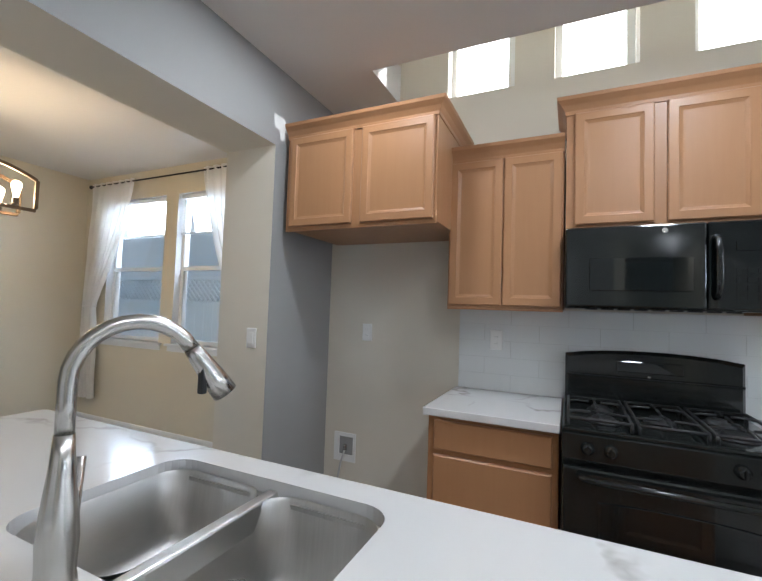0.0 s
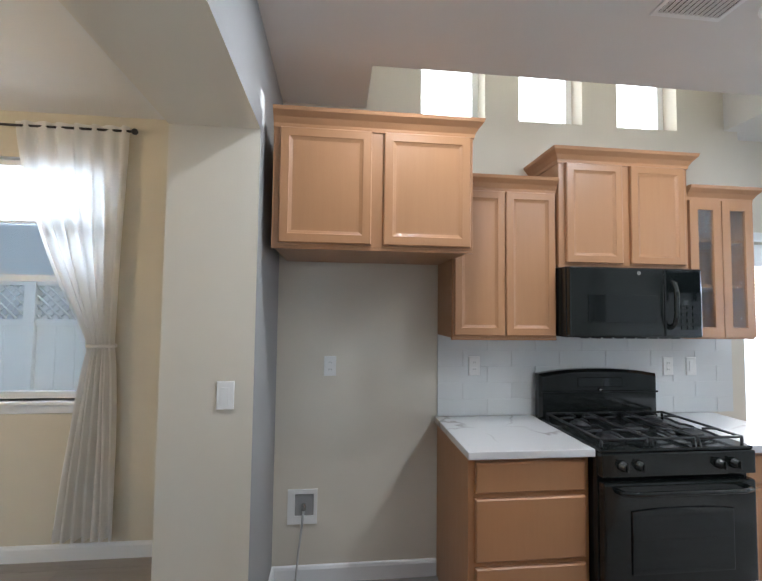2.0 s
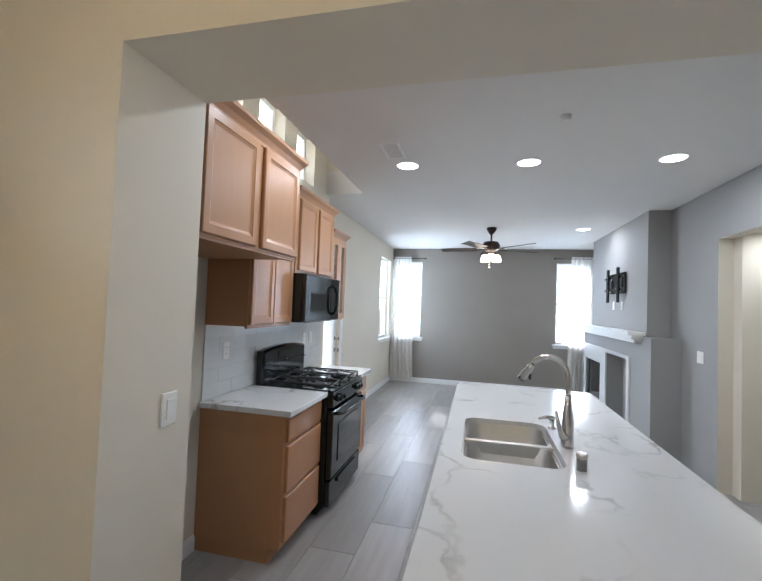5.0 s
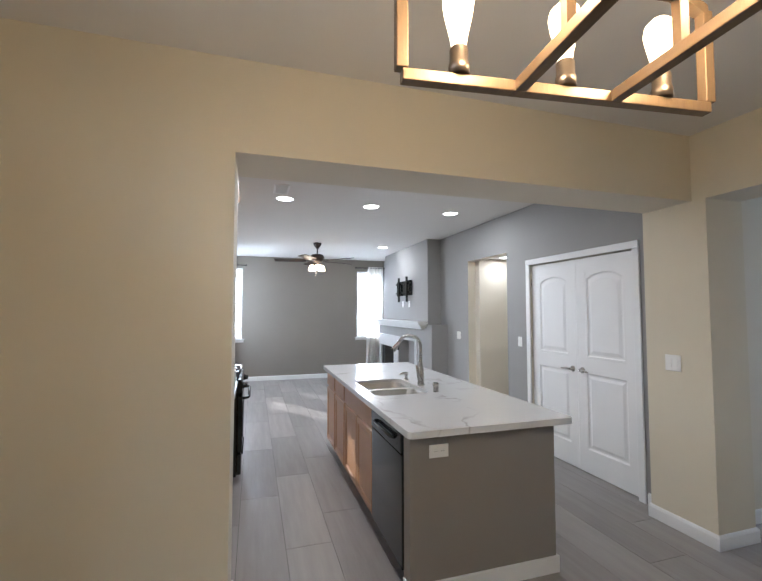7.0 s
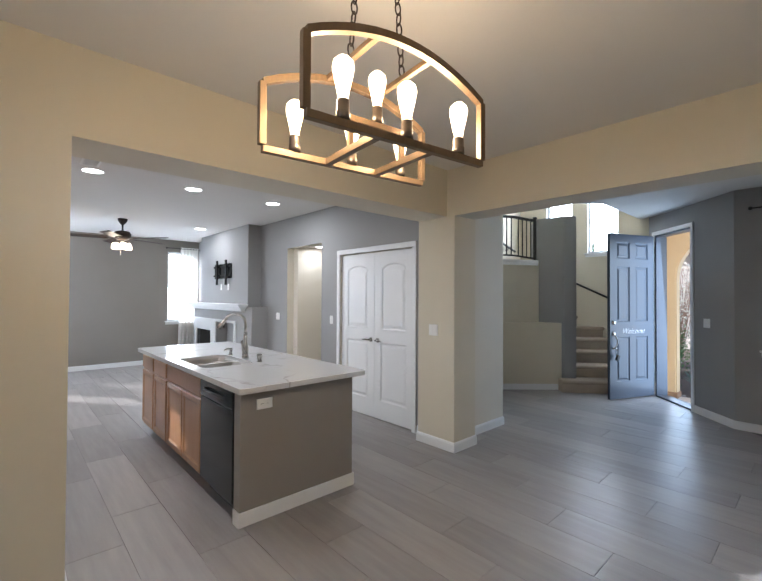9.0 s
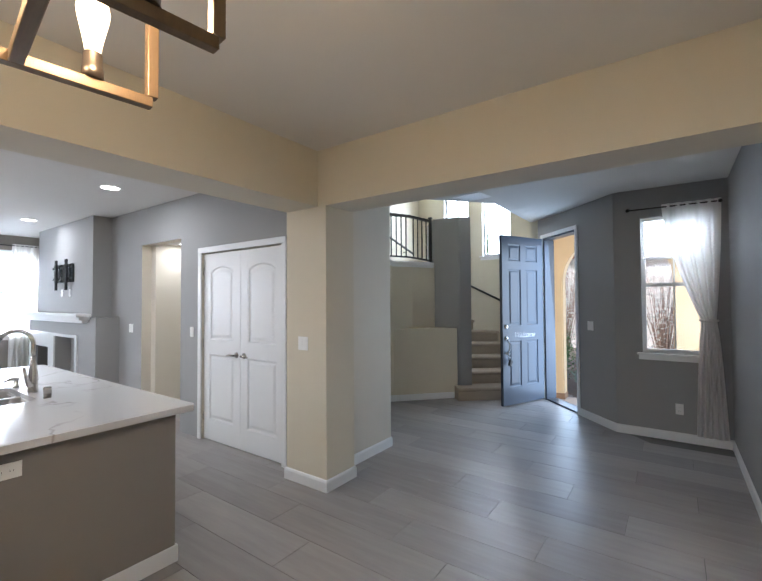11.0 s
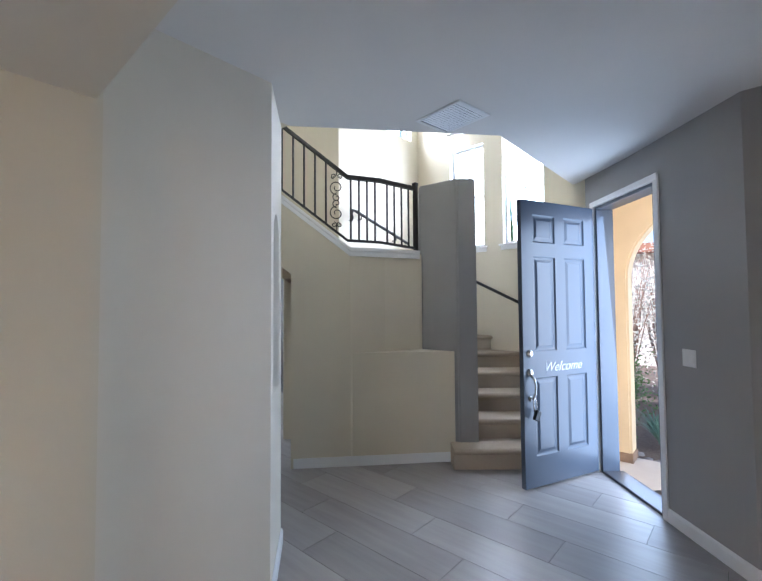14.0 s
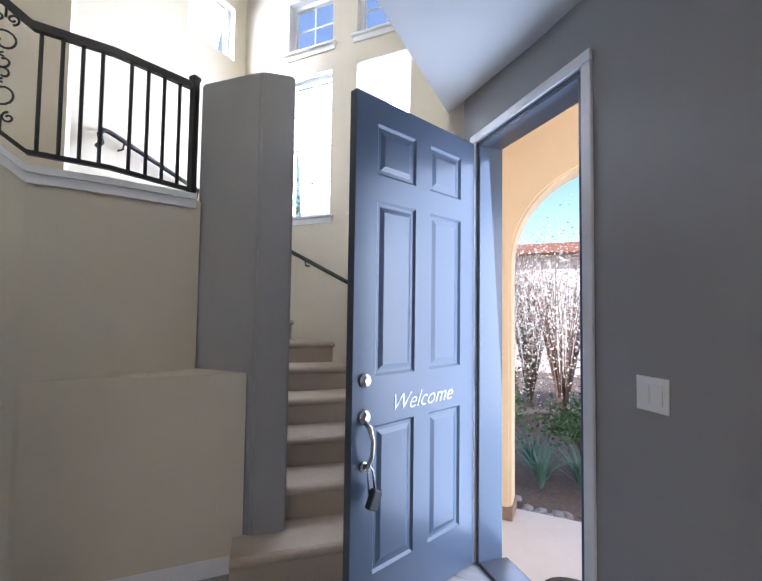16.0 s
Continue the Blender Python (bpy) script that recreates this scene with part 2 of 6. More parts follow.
# ---------------- plan ----------------
CH = 2.74            # ceiling height
OPEN_Z = 2.283       # underside of the headers
TH = 0.16

# floor and ceilings
bm = bmesh.new()
prism(bm, [(-4.9, -4.25), (-3.46, -4.25), (-2.32, -5.46), (-2.25, -6.3), (6.0, -6.3), (6.0, 3.0), (-4.9, 3.0)], -0.2, -0.006)
setting("floor", bm, FLOORM, "grey grout bed under the wood-look porcelain planks", "floor")


def ceiling(name, outline, z0, z1):
    b2 = bmesh.new()
    prism(b2, outline, z0, z1)
    return setting(name, b2, CEIL, "smooth painted white ceiling", "ceiling")


ceiling("ceiling_dining", [(-4.96, -1.3), (-1.45, -1.3), (-1.45, 2.95), (-4.96, 2.95)], CH, CH + 0.25)
ceiling("ceiling_kitchen", [(-1.45, -1.3), (5.96, -1.3), (5.96, 2.75), (1.60, 2.75), (1.60, 2.06), (-0.78, 2.06), (-0.78, 2.6), (-1.45, 2.6)], CH, CH + 0.25)
ceiling("ceiling_entry", [(-4.7, -1.3), (-4.7, -4.35), (-3.3, -4.35), (-2.16, -5.4), (-2.16, -3.76), (-1.2, -2.66), (-1.2, -1.3)], CH, CH + 0.25)
ceiling("ceiling_hall", [(0.73, -1.39), (0.73, -2.647), (1.70, -2.647), (1.70, -1.39)], 2.29, 2.4)
# unseen cover over the closets, added to stop sun leaking into the entry
ceiling("ceiling_leak_cover", [(-1.25, -1.4), (-1.25, -2.53), (5.9, -2.53), (5.9, -1.4)], CH + 0.06, CH + 0.2)
ceiling("ceiling_back_room", [(1.3, -6.2), (5.4, -6.2), (5.4, -2.66), (1.3, -2.66)], CH - 0.2, CH)
ceiling("ceiling_stairwell", [(-2.4, -6.3), (0.46, -6.3), (0.46, -4.55), (2.3, -2.5), (4.5, -2.5), (4.5, -1.2), (-2.4, -1.2)], 5.5, 5.7)

# kitchen and living room, north side
wall("wall_kitchen_north", (1.70, 2.485), (-1.40, 2.485), -TH, 0, 3.75,
     [(1.55 - 1.11, 1.55 - 0.69, 2.72, 3.22), (1.55 - 0.45, 1.55 - 0.03, 2.72, 3.22), (1.55 + 0.19, 1.55 + 0.60, 2.72, 3.22)], [OFFWHITE, OFFWHITE, OFFWHITE], "cream painted kitchen wall with three small high windows")
wall("wall_living_north", (5.8, 2.60), (1.70, 2.60), -TH, 0, CH + 0.05, [(5.8 - 5.55, 5.8 - 4.75, 0.92, 2.45), (5.8 - 2.58, 5.8 - 1.76, 0.0, 2.03)], [OFFWHITE, OFFWHITE, OFFWHITE], "pale cream living room wall with glazed patio door")
wall("wall_living_east", (5.8, -1.5), (5.8, 2.74), -TH, 0, CH + 0.05, [(1.5 - 1.2, 1.5 - 0.6, 0.92, 2.47), (1.5 + 1.98, 1.5 + 2.52, 0.92, 2.47)], [TAUPE, TAUPE, WHITE], "taupe painted accent wall with two windows")
wall("wall_kitchen_south", (-1.35, -1.27), (5.8, -1.27), -0.12, 0, CH + 0.05, [(1.35 - 1.05, 1.35 + 0.28, 0, 2.05), (1.35 + 0.73, 1.35 + 1.70, 0, 2.26)], [GREY, OFFWHITE, OFFWHITE], "grey painted kitchen wall with hall opening")
# high well above the kitchen cabinets
wall("wall_well_left", (-0.78, 2.485), (-0.78, 1.96), -0.1, CH + 0.25, 3.75, [], [OFFWHITE] * 3, "cream side of the light well")
wall("wall_well_right", (1.60, 1.96), (1.60, 2.485), -0.1, CH + 0.25, 3.75, [], [OFFWHITE] * 3, "cream side of the light well")
wall("wall_well_front", (-0.78, 2.06), (1.60, 2.06), -0.1, CH + 0.25, 3.75, [], [OFFWHITE] * 3, "cream inner side of the light well")
ceiling("ceiling_well", [(-1.0, 1.9), (1.8, 1.9), (1.8, 2.7), (-1.0, 2.7)], 3.75, 3.9)

# partition between dining room and kitchen, with its column and header
wall("wall_partition_column", (-1.27, 1.83), (-1.27, 2.82), 0.37, 0, CH + 0.05, [], [GREY, CREAM, OFFWHITE], "partition end, grey on the kitchen side and cream on the dining side")
wall("wall_partition_header", (-1.27, -1.13), (-1.27, 1.83), 0.37, OPEN_Z, CH + 0.05, [], [GREY, CREAM, OFFWHITE], "wide header over the kitchen opening")
wall("wall_pier", (-1.265, -1.475), (-1.265, -1.13), 0.465, 0, CH + 0.05, [], [GREY, CREAM, CREAM], "cream painted corner pier between the rooms")
wall("wall_entry_header", (-4.8, -1.455), (-1.73, -1.455), 0.325, OPEN_Z, CH + 0.05, [], [OFFWHITE, CREAM, OFFWHITE], "wide header between dining room and entry")

# dining room
wall("wall_dining_north", (-1.5, 2.82), (-4.8, 2.82), -TH, 0, CH + 0.05, [(2.40 - 1.5, 3.30 - 1.5, 0.95, 2.45), (3.48 - 1.5, 4.38 - 1.5, 0.95, 2.45)], [CREAM, CREAM, WHITE], "cream dining room wall with two windows")
wall("wall_west", (-4.8, 2.95), (-4.8, -1.3), -TH, 0, CH + 0.05, [], [CREAM] * 3, "plain cream dining room wall")

# entry
wall("wall_entry_west", (-4.46, -1.2), (-4.46, -4.3), -TH, 0, CH + 0.05, [], [GREY] * 3, "plain grey wall of the front room")
wall("wall_entry_window", (-4.46, -4.12), (-3.437, -4.12), -TH, 0, CH + 0.05, [(4.46 - 4.30, 4.46 - 3.70, 0.92, 2.42)], [GREY, STUCCO, GREY], "grey front room wall with a curtained window")
D0, DD = Vector((-3.437, -4.12)), Vector((0.683, -0.7304))


def on_door_wall(s, v=0.0):
    """A plan point s metres along the door wall and v metres outdoors from it."""
    return (D0.x + DD.x * s + DD.y * v, D0.y + DD.y * s - DD.x * v)


wall("wall_front_door", on_door_wall(-0.0), on_door_wall(1.74), -TH, 0, CH + 0.05, [(0.723, 1.545, 0, 2.45)], [GREY, STUCCO, WHITE], "grey angled wall with the front door opening")
wall("wall_stair_return", (-2.17, -5.36), (-2.17, -6.1), -0.12, 0, 5.5, [], [CREAM, STUCCO, CREAM], "cream stairwell wall beside the front door")
wall("wall_entry_pier_side", (-1.565, -2.28), (-1.565, -1.46), -0.12, 0, CH + 0.05, [], [OFFWHITE] * 3, "pale painted wall end beside the entry")
wall("wall_hall_north", (-1.12, -2.647), (0.73, -2.647), 0.12, 0, CH + 0.05, [], [OFFWHITE] * 3, "plain hall wall")

# stairwell
SW = Vector((0.64, 0.768)).normalized()
SA = Vector((-0.53, -3.85))


def on_stair(s, v=0.0):
    """A plan point along the stair wall (up the hall) and v metres behind it."""
    return (SA.x + SW.x * s + SW.y * v, SA.y + SW.y * s - SW.x * v)


wall("wall_stair_south", (-2.3, -6.1), (0.3, -6.1), -TH, 0, 5.5, [(2.3 - 1.62, 2.3 - 1.075, 2.335, 3.755), (2.3 - 0.805, 2.3 - 0.28, 2.335, 3.755), (2.3 - 1.62, 2.3 - 1.075, 4.02, 4.555), (2.3 - 0.805, 2.3 - 0.28, 4.02, 4.555)], [CREAM, STUCCO, WHITE], "tall cream stairwell wall with four windows")
wall("wall_stair_east", (0.3, -6.1), (0.3, -4.45), -TH, 0, 5.5, [(0.17, 0.73, 4.02, 4.57)], [CREAM, STUCCO, WHITE], "tall cream stairwell wall with one high window")
wall("wall_upper_front", (-2.16, -5.3), (-2.16, -3.76), 0.1, CH + 0.012, 5.5, [], [CREAM] * 3, "upper wall above the entry ceiling")
wall("wall_upper_diagonal", (-2.16, -3.76), (-1.2, -2.66), 0.1, CH + 0.012, 5.5, [], [CREAM] * 3, "upper wall above the entry ceiling")
wall("wall_upper_hall", (-1.2, -2.66), (4.5, -2.66), 0.1, CH + 0.012, 5.5, [], [CREAM] * 3, "upper hall wall")

# corridor beside the double doors, and the room seen under the stairs
wall("wall_corridor_east", (1.70, -1.39), (1.70, -2.8), -0.12, 0, 2.4, [], [OFFWHITE] * 3, "cream corridor wall with the thermostat")
wall("wall_corridor_west", (0.73, -2.647), (0.73, -1.39), -0.12, 0, 2.4, [], [OFFWHITE] * 3, "plain cream corridor wall")
wall("wall_back_room_east", (4.78, -6.2), (4.78, -2.66), -0.12, 0, CH, [(1.14, 1.73, 1.79, 2.34)], [GREY, GREY, WHITE], "blue-grey wall of the back room with a small high window")
wall("wall_back_room_north", (5.2, -2.66), (1.70, -2.66), -0.12, 0, CH, [], [GREY] * 3, "plain wall of the back room")
wall("wall_back_room_south", (0.46, -6.1), (5.2, -6.1), -0.12, 0, CH, [], [GREY] * 3, "plain wall of the back room")

# ---------------- stair wall, low shelf wall, pier and niche ----------------
def plan_wall(bm, a, b, th, z0, za, zb):
    """A wall piece from a to b, th thick to the left of the way, whose top runs from za to zb; z0 is one height or two."""
    d = Vector((b[0] - a[0], b[1] - a[1])).normalized()
    n = Vector((-d.y, d.x)) * th
    lo = [(a[0], a[1]), (b[0], b[1]), (b[0] + n.x, b[1] + n.y), (a[0] + n.x, a[1] + n.y)]
    tops = (za, zb, zb, za)
    feet = (z0[0], z0[1], z0[1], z0[0]) if isinstance(z0, tuple) else (z0,) * 4
    v0 = [bm.verts.new((x, y, z)) for (x, y), z in zip(lo, feet)]
    v1 = [bm.verts.new((x, y, t)) for (x, y), t in zip(lo, tops)]
    fs = [bm.faces.new(v0[::-1]), bm.faces.new(v1)] + [bm.faces.new((v0[i], v0[(i + 1) % 4], v1[(i + 1) % 4], v1[i])) for i in range(4)]
    bmesh.ops.recalc_face_normals(bm, faces=fs)


RISE = 0.76          # slope of the upper flight along the stair wall
LEDGE = 2.08         # top of the stair wall at its lowest
P_NIB = (-1.24, -4.60)
P_BEND = (-0.70, -4.17)
P_END = (-0.87, -4.57)
S_BASE = 0.57        # where the wall's foot ends at the hall
ARCH_Z, ARCH_RISE = 1.85, 0.8
bm = bmesh.new()
plan_wall(bm, on_stair(S_BASE), on_stair(0), 0.12, 0.0, LEDGE + RISE * S_BASE, LEDGE)
plan_wall(bm, on_stair(4.4), on_stair(S_BASE), 0.12, (ARCH_Z + ARCH_RISE * 3.83, ARCH_Z), LEDGE + 0.3 + RISE * 4.4, LEDGE + RISE * S_BASE)
plan_wall(bm, on_stair(0), P_BEND, 0.12, 0.0, LEDGE, LEDGE)
plan_wall(bm, P_BEND, P_END, 0.12, 0.0, LEDGE, LEDGE)
setting("wall_stair_inner", bm, CREAM, "cream stair wall that rises with the upper flight", "wall")
bm = bmesh.new()
prism(bm, [on_stair(-0.02), P_NIB, (P_END[0] - 0.02, P_END[1] - 0.08), (P_END[0] + 0.03, P_END[1]), (P_BEND[0] + 0.03, P_BEND[1])], 0, 1.08)
bmesh.ops.recalc_face_normals(bm, faces=bm.faces)
setting("wall_shelf", bm, CREAM, "low cream wall whose flat top makes a corner shelf", "wall")
bm = bmesh.new()
prism(bm, [(-0.84, -4.58), (-1.28, -4.615), (-1.42, -4.745), (-0.89, -5.34), (-0.5, -5.0)], 0, 2.82)
bmesh.ops.bevel(bm, geom=[e for e in bm.edges if abs(e.verts[0].co.z - e.verts[1].co.z) > 1 or min(v.co.z for v in e.verts) > 2], offset=0.012, segments=3, affect="EDGES")
bmesh.ops.recalc_face_normals(bm, faces=bm.faces)
setting("wall_stair_pier", bm, GREY, "grey painted stair pier with a flat top", "wall")
# far wall of the upper flight, and the sloping underside over the hall
F0 = (0.3, -4.45)


def on_far(s):
    return (F0[0] + SW.x * s, F0[1] + SW.y * s)


bm = bmesh.new()
plan_wall(bm, on_far(0.65), on_far(0), -0.12, 0.0, 5.5, 5.5)
plan_wall(bm, on_far(2.3), on_far(0.65), -0.12, (ARCH_Z + ARCH_RISE * 1.65, ARCH_Z), 5.5, 5.5)
setting("wall_stair_far", bm, CREAM, "cream wall behind the upper flight", "wall")
bm = bmesh.new()
q = [on_stair(S_BASE, 0.12), on_stair(4.0, 0.12), on_stair(4.0, 1.02), on_stair(S_BASE, 1.02)]
zs4 = (ARCH_Z, ARCH_Z + ARCH_RISE * 3.43, ARCH_Z + ARCH_RISE * 3.43, ARCH_Z)
lo = [bm.verts.new((x, y, z)) for (x, y), z in zip(q, zs4)]
hi = [bm.verts.new((x, y, z + 0.12)) for (x, y), z in zip(q, zs4)]
bm.faces.new(lo[::-1]), bm.faces.new(hi)
for i in range(4):
    bm.faces.new((lo[i], lo[(i + 1) % 4], hi[(i + 1) % 4], hi[i]))
bmesh.ops.recalc_face_normals(bm, faces=bm.faces)
setting("ceiling_under_stair", bm, CREAM, "sloping cream underside of the stair", "ceiling")

# angled wall end with a tall arched niche, cut as strips round the arch
N0, N1, NT = Vector((-1.565, -2.28)), Vector((-1.12, -2.647)), 0.30
NL = (N1 - N0).length
bm = bmesh.new()
ua, ub, zb, zt = 0.11, 0.42, 1.05, 1.93
um, ra = (ua + ub) / 2, (ub - ua) / 2
arc = [(um + ra * math.cos(math.pi * k / 12), zt + ra * math.sin(math.pi * k / 12)) for k in range(13)]
inner = [(ua, zb), (ub, zb)] + arc
outer = [(0, 0), (NL, 0)] + [(NL, zt + 0.8)] * 4 + [(NL - NL * k / 5, zt + 0.86) for k in range(6)] + [(0, zt + 0.8)] * 3
front = [bm.verts.new((u, 0, z)) for u, z in inner]
back = [bm.verts.new((u, 0.09, z)) for u, z in inner]
n = len(inner)
for i in range(n):
    bm.faces.new((front[i], front[(i + 1) % n], back[(i + 1) % n], back[i])).smooth = True
bm.faces.new(back)
rim = [(0, 0), (NL, 0), (NL, CH + 0.04), (0, CH + 0.04)]
cor = [bm.verts.new((u, 0, z)) for u, z in rim]
corb = [bm.verts.new((u, NT, z)) for u, z in rim]
bm.faces.new((cor[0], cor[1], front[1], front[0]))
bm.faces.new([cor[1], cor[2]] + [front[k] for k in range(8, 1, -1)] + [front[1]])
bm.faces.new([cor[2], cor[3]] + [front[8]])
bm.faces.new([cor[3], cor[0], front[0]] + [front[k] for k in range(n - 1, 7, -1)])
for i in range(4):
    bm.faces.new((cor[i], corb[i], corb[(i + 1) % 4], cor[(i + 1) % 4]))
bm.faces.new(corb)
bmesh.ops.recalc_face_normals(bm, faces=bm.faces)
bm.transform(pose(N0.x, N0.y, 0, 0, 0, math.degrees(math.atan2(N1.y - N0.y, N1.x - N0.x))))
setting("wall_niche", bm, OFFWHITE, "angled pale wall end with a tall arched niche", "wall")

# ---------------- stairs ----------------
FX, FY = 0.662, -0.748        # way up the first flight
stairs = thing("staircase", "beige carpeted curved staircase with rounded nosings", "stairs", -1.6, -4.8, 0)


def fr(f, r):
    return (FX * f + FY * r, FY * f - FX * r)


for k in range(8):
    f0 = 2.40 + 0.315 * k
    r0 = 3.93 if k == 0 else (3.98 if k == 1 else 3.3)
    bm = bmesh.new()
    prism(bm, [fr(f0 + 0.02, 5.15), fr(f0 + 0.02, r0), fr(f0 + 0.9, r0), fr(f0 + 0.9, 5.15)], 0.0 if k == 0 else 0.19 * k - 0.02, 0.19 * (k + 1) - 0.035)
    sweep(bm, [(*fr(f0 + 0.028, 5.15), 0.19 * (k + 1) - 0.028), (*fr(f0 + 0.028, r0), 0.19 * (k + 1) - 0.028)], 0.028, 10)
    prism(bm, [fr(f0 + 0.028, 5.15), fr(f0 + 0.028, r0), fr(f0 + 0.9, r0), fr(f0 + 0.9, 5.15)], 0.19 * (k + 1) - 0.034, 0.19 * (k + 1))
    bmesh.ops.recalc_face_normals(bm, faces=bm.faces)
    part("step", bm, CARPET, stairs)
for k in range(12):
    s0 = -0.1 + 0.26 * k
    bm = bmesh.new()
    prism(bm, [on_stair(s0, 0.13), on_stair(s0 + 0.5, 0.13), on_stair(s0 + 0.5, 1.0), on_stair(s0, 1.0)], 1.62 + 0.197 * k, 1.82 + 0.197 * k)
    bmesh.ops.recalc_face_normals(bm, faces=bm.faces)
    part("step", bm, CARPET, stairs)

# white cap on the stair wall and its wrought-iron railing
CAPPTS = [(*on_stair(2.6, 0.06), LEDGE + RISE * 2.6), (*on_stair(0.0, 0.06), LEDGE), (P_BEND[0] + 0.06, P_BEND[1], LEDGE), (P_END[0] + 0.06, P_END[1] + 0.01, LEDGE)]


def ribbon(bm, pts, half, z0, z1):
    """A flat bar, 2 x half wide, along a line of points, mitred at the bends."""
    rows = []
    for i, p in enumerate(pts):
        a, b = Vector(pts[max(i - 1, 0)][:2]), Vector(pts[min(i + 1, len(pts) - 1)][:2])
        d = (b - a).normalized()
        nrm = Vector((-d.y, d.x)) * half
        rows.append([bm.verts.new((p[0] + s * nrm.x, p[1] + s * nrm.y, p[2] + z)) for s, z in ((1, z0), (-1, z0), (-1, z1), (1, z1))])
    for r0, r1 in zip(rows, rows[1:]):
        for k in range(4):
            bm.faces.new((r0[k], r0[(k + 1) % 4], r1[(k + 1) % 4], r1[k]))
    bm.faces.new(rows[0]), bm.faces.new(rows[-1])
    bmesh.ops.recalc_face_normals(bm, faces=bm.faces)


bm = bmesh.new()
ribbon(bm, CAPPTS, 0.085, 0.0, 0.035)
b2 = bmesh.new()
ribbon(b2, CAPPTS, 0.072, -0.05, -0.001)
cap = setting("trim_stair_cap", bm, WHITE, "white painted cap along the stair wall", "trim")
part("moulding", b2, WHITE, cap)

rail = thing("stair_railing", "black wrought-iron stair railing with scrolled panels", "railing", -0.7, -4.2, LEDGE)
RPTS = [(*on_stair(2.5, 0.06), LEDGE + RISE * 2.5), (*on_stair(0.02, 0.06), LEDGE + 0.015), (P_BEND[0] + 0.06, P_BEND[1], LEDGE + 0.01), (P_END[0] + 0.06, P_END[1] + 0.02, LEDGE - 0.03)]
RB, RT = 0.10, 0.74
bm = bmesh.new()
ribbon(bm, RPTS, 0.013, RB - 0.012, RB + 0.012)
part("bottom_rail", bm, WROUGHT, rail)
bm = bmesh.new()
ribbon(bm, RPTS, 0.02, RT - 0.02, RT + 0.02)
part("handrail", bm, WROUGHT, rail)
px, py, pz = RPTS[-1]
bm = bmesh.new()
box(bm, px - 0.02, py - 0.02, LEDGE + 0.02, px + 0.02, py + 0.02, LEDGE + 0.76, bevel=0.003)
box(bm, px - 0.027, py - 0.027, LEDGE + 0.745, px + 0.027, py + 0.027, LEDGE + 0.775, bevel=0.008)
part("end_post", bm, WROUGHT, rail)


def rail_at(i, f):
    a, b = Vector(RPTS[i]), Vector(RPTS[i + 1])
    return a + (b - a) * f


def scroll(cx, cz, r, turns, a0, sgn, steps=20):
    return [(cx + sgn * (r * (1 - 0.75 * k / steps)) * math.cos(a0 + turns * 2 * math.pi * k / steps), cz + (r * (1 - 0.75 * k / steps)) * math.sin(a0 + turns * 2 * math.pi * k / steps)) for k in range(steps + 1)]


def bar_at(p):
    b3 = bmesh.new()
    box(b3, p.x - 0.007, p.y - 0.007, p.z + RB, p.x + 0.007, p.y + 0.007, p.z + RT)
    part("baluster", b3, WROUGHT, rail)


def scroll_panel(p, d):
    """Scrolls stacked between the rails, in the plane of the railing."""
    b3 = bmesh.new()
    mid = (RB + RT) / 2
    lines = []
    for sg, zc in ((1, mid + 0.13), (-1, mid - 0.13)):
        lines.append(scroll(0.0, zc, 0.075, 1.35, -math.pi / 2 * sg, sg))
        lines.append(scroll(0.0, zc - sg * 0.10, 0.045, 1.1, math.pi / 2 * sg, -sg))
    for sx in (1, -1):
        lines.append(scroll(sx * 0.028, mid + 0.245, 0.028, 1.2, -math.pi / 2, sx))
        lines.append(scroll(sx * 0.028, mid - 0.245, 0.028, 1.2, math.pi / 2, sx))
    for ln in lines:
        sweep(b3, [(p.x + d.x * u, p.y + d.y * u, p.z + z) for u, z in ln], 0.0055, 5)
    sweep(b3, [(p.x, p.y, p.z + RB), (p.x, p.y, p.z + mid - 0.25)], 0.006, 5)
    sweep(b3, [(p.x, p.y, p.z + RT), (p.x, p.y, p.z + mid + 0.25)], 0.006, 5)
    part("scroll_panel", b3, WROUGHT, rail)


for k in range(1, 22):
    f = 1 - k * 0.107 / 2.48
    if k in (1, 10, 19):
        scroll_panel(rail_at(0, 1 - (k + 0.0) * 0.107 / 2.48), SW)
    else:
        bar_at(rail_at(0, f))
for k in range(0, 4):
    bar_at(rail_at(1, (k + 0.4) / 4))
for k in range(1, 5):
    bar_at(rail_at(2, k / 5))

# slim wall rail on the outer stair wall
bm = bmesh.new()
sweep(bm, [(-1.75, -6.03, 1.35), (-0.3, -6.03, 2.05)], 0.019, 10)
for f in (0.15, 0.8):
    x, z = -1.75 + 1.45 * f, 1.35 + 0.7 * f
    sweep(bm, [(x, -6.1, z - 0.06), (x, -6.04, z - 0.06), (x, -6.03, z - 0.02)], 0.008, 6)
solo("wall_handrail", bm, WROUGHT, "slim dark handrail on the outer stair wall", "handrail")
bm = bmesh.new()
e0, e1 = Vector((0.23, -5.75, 2.44)), Vector((0.23, -4.68, 2.74))
sweep(bm, [e0, e1, e1 + Vector((0, 0.05, 0.0)), e1 + Vector((0, 0.075, -0.04)), e1 + Vector((0, 0.06, -0.10)), e1 + Vector((0, 0.09, -0.14))], 0.02, 8)
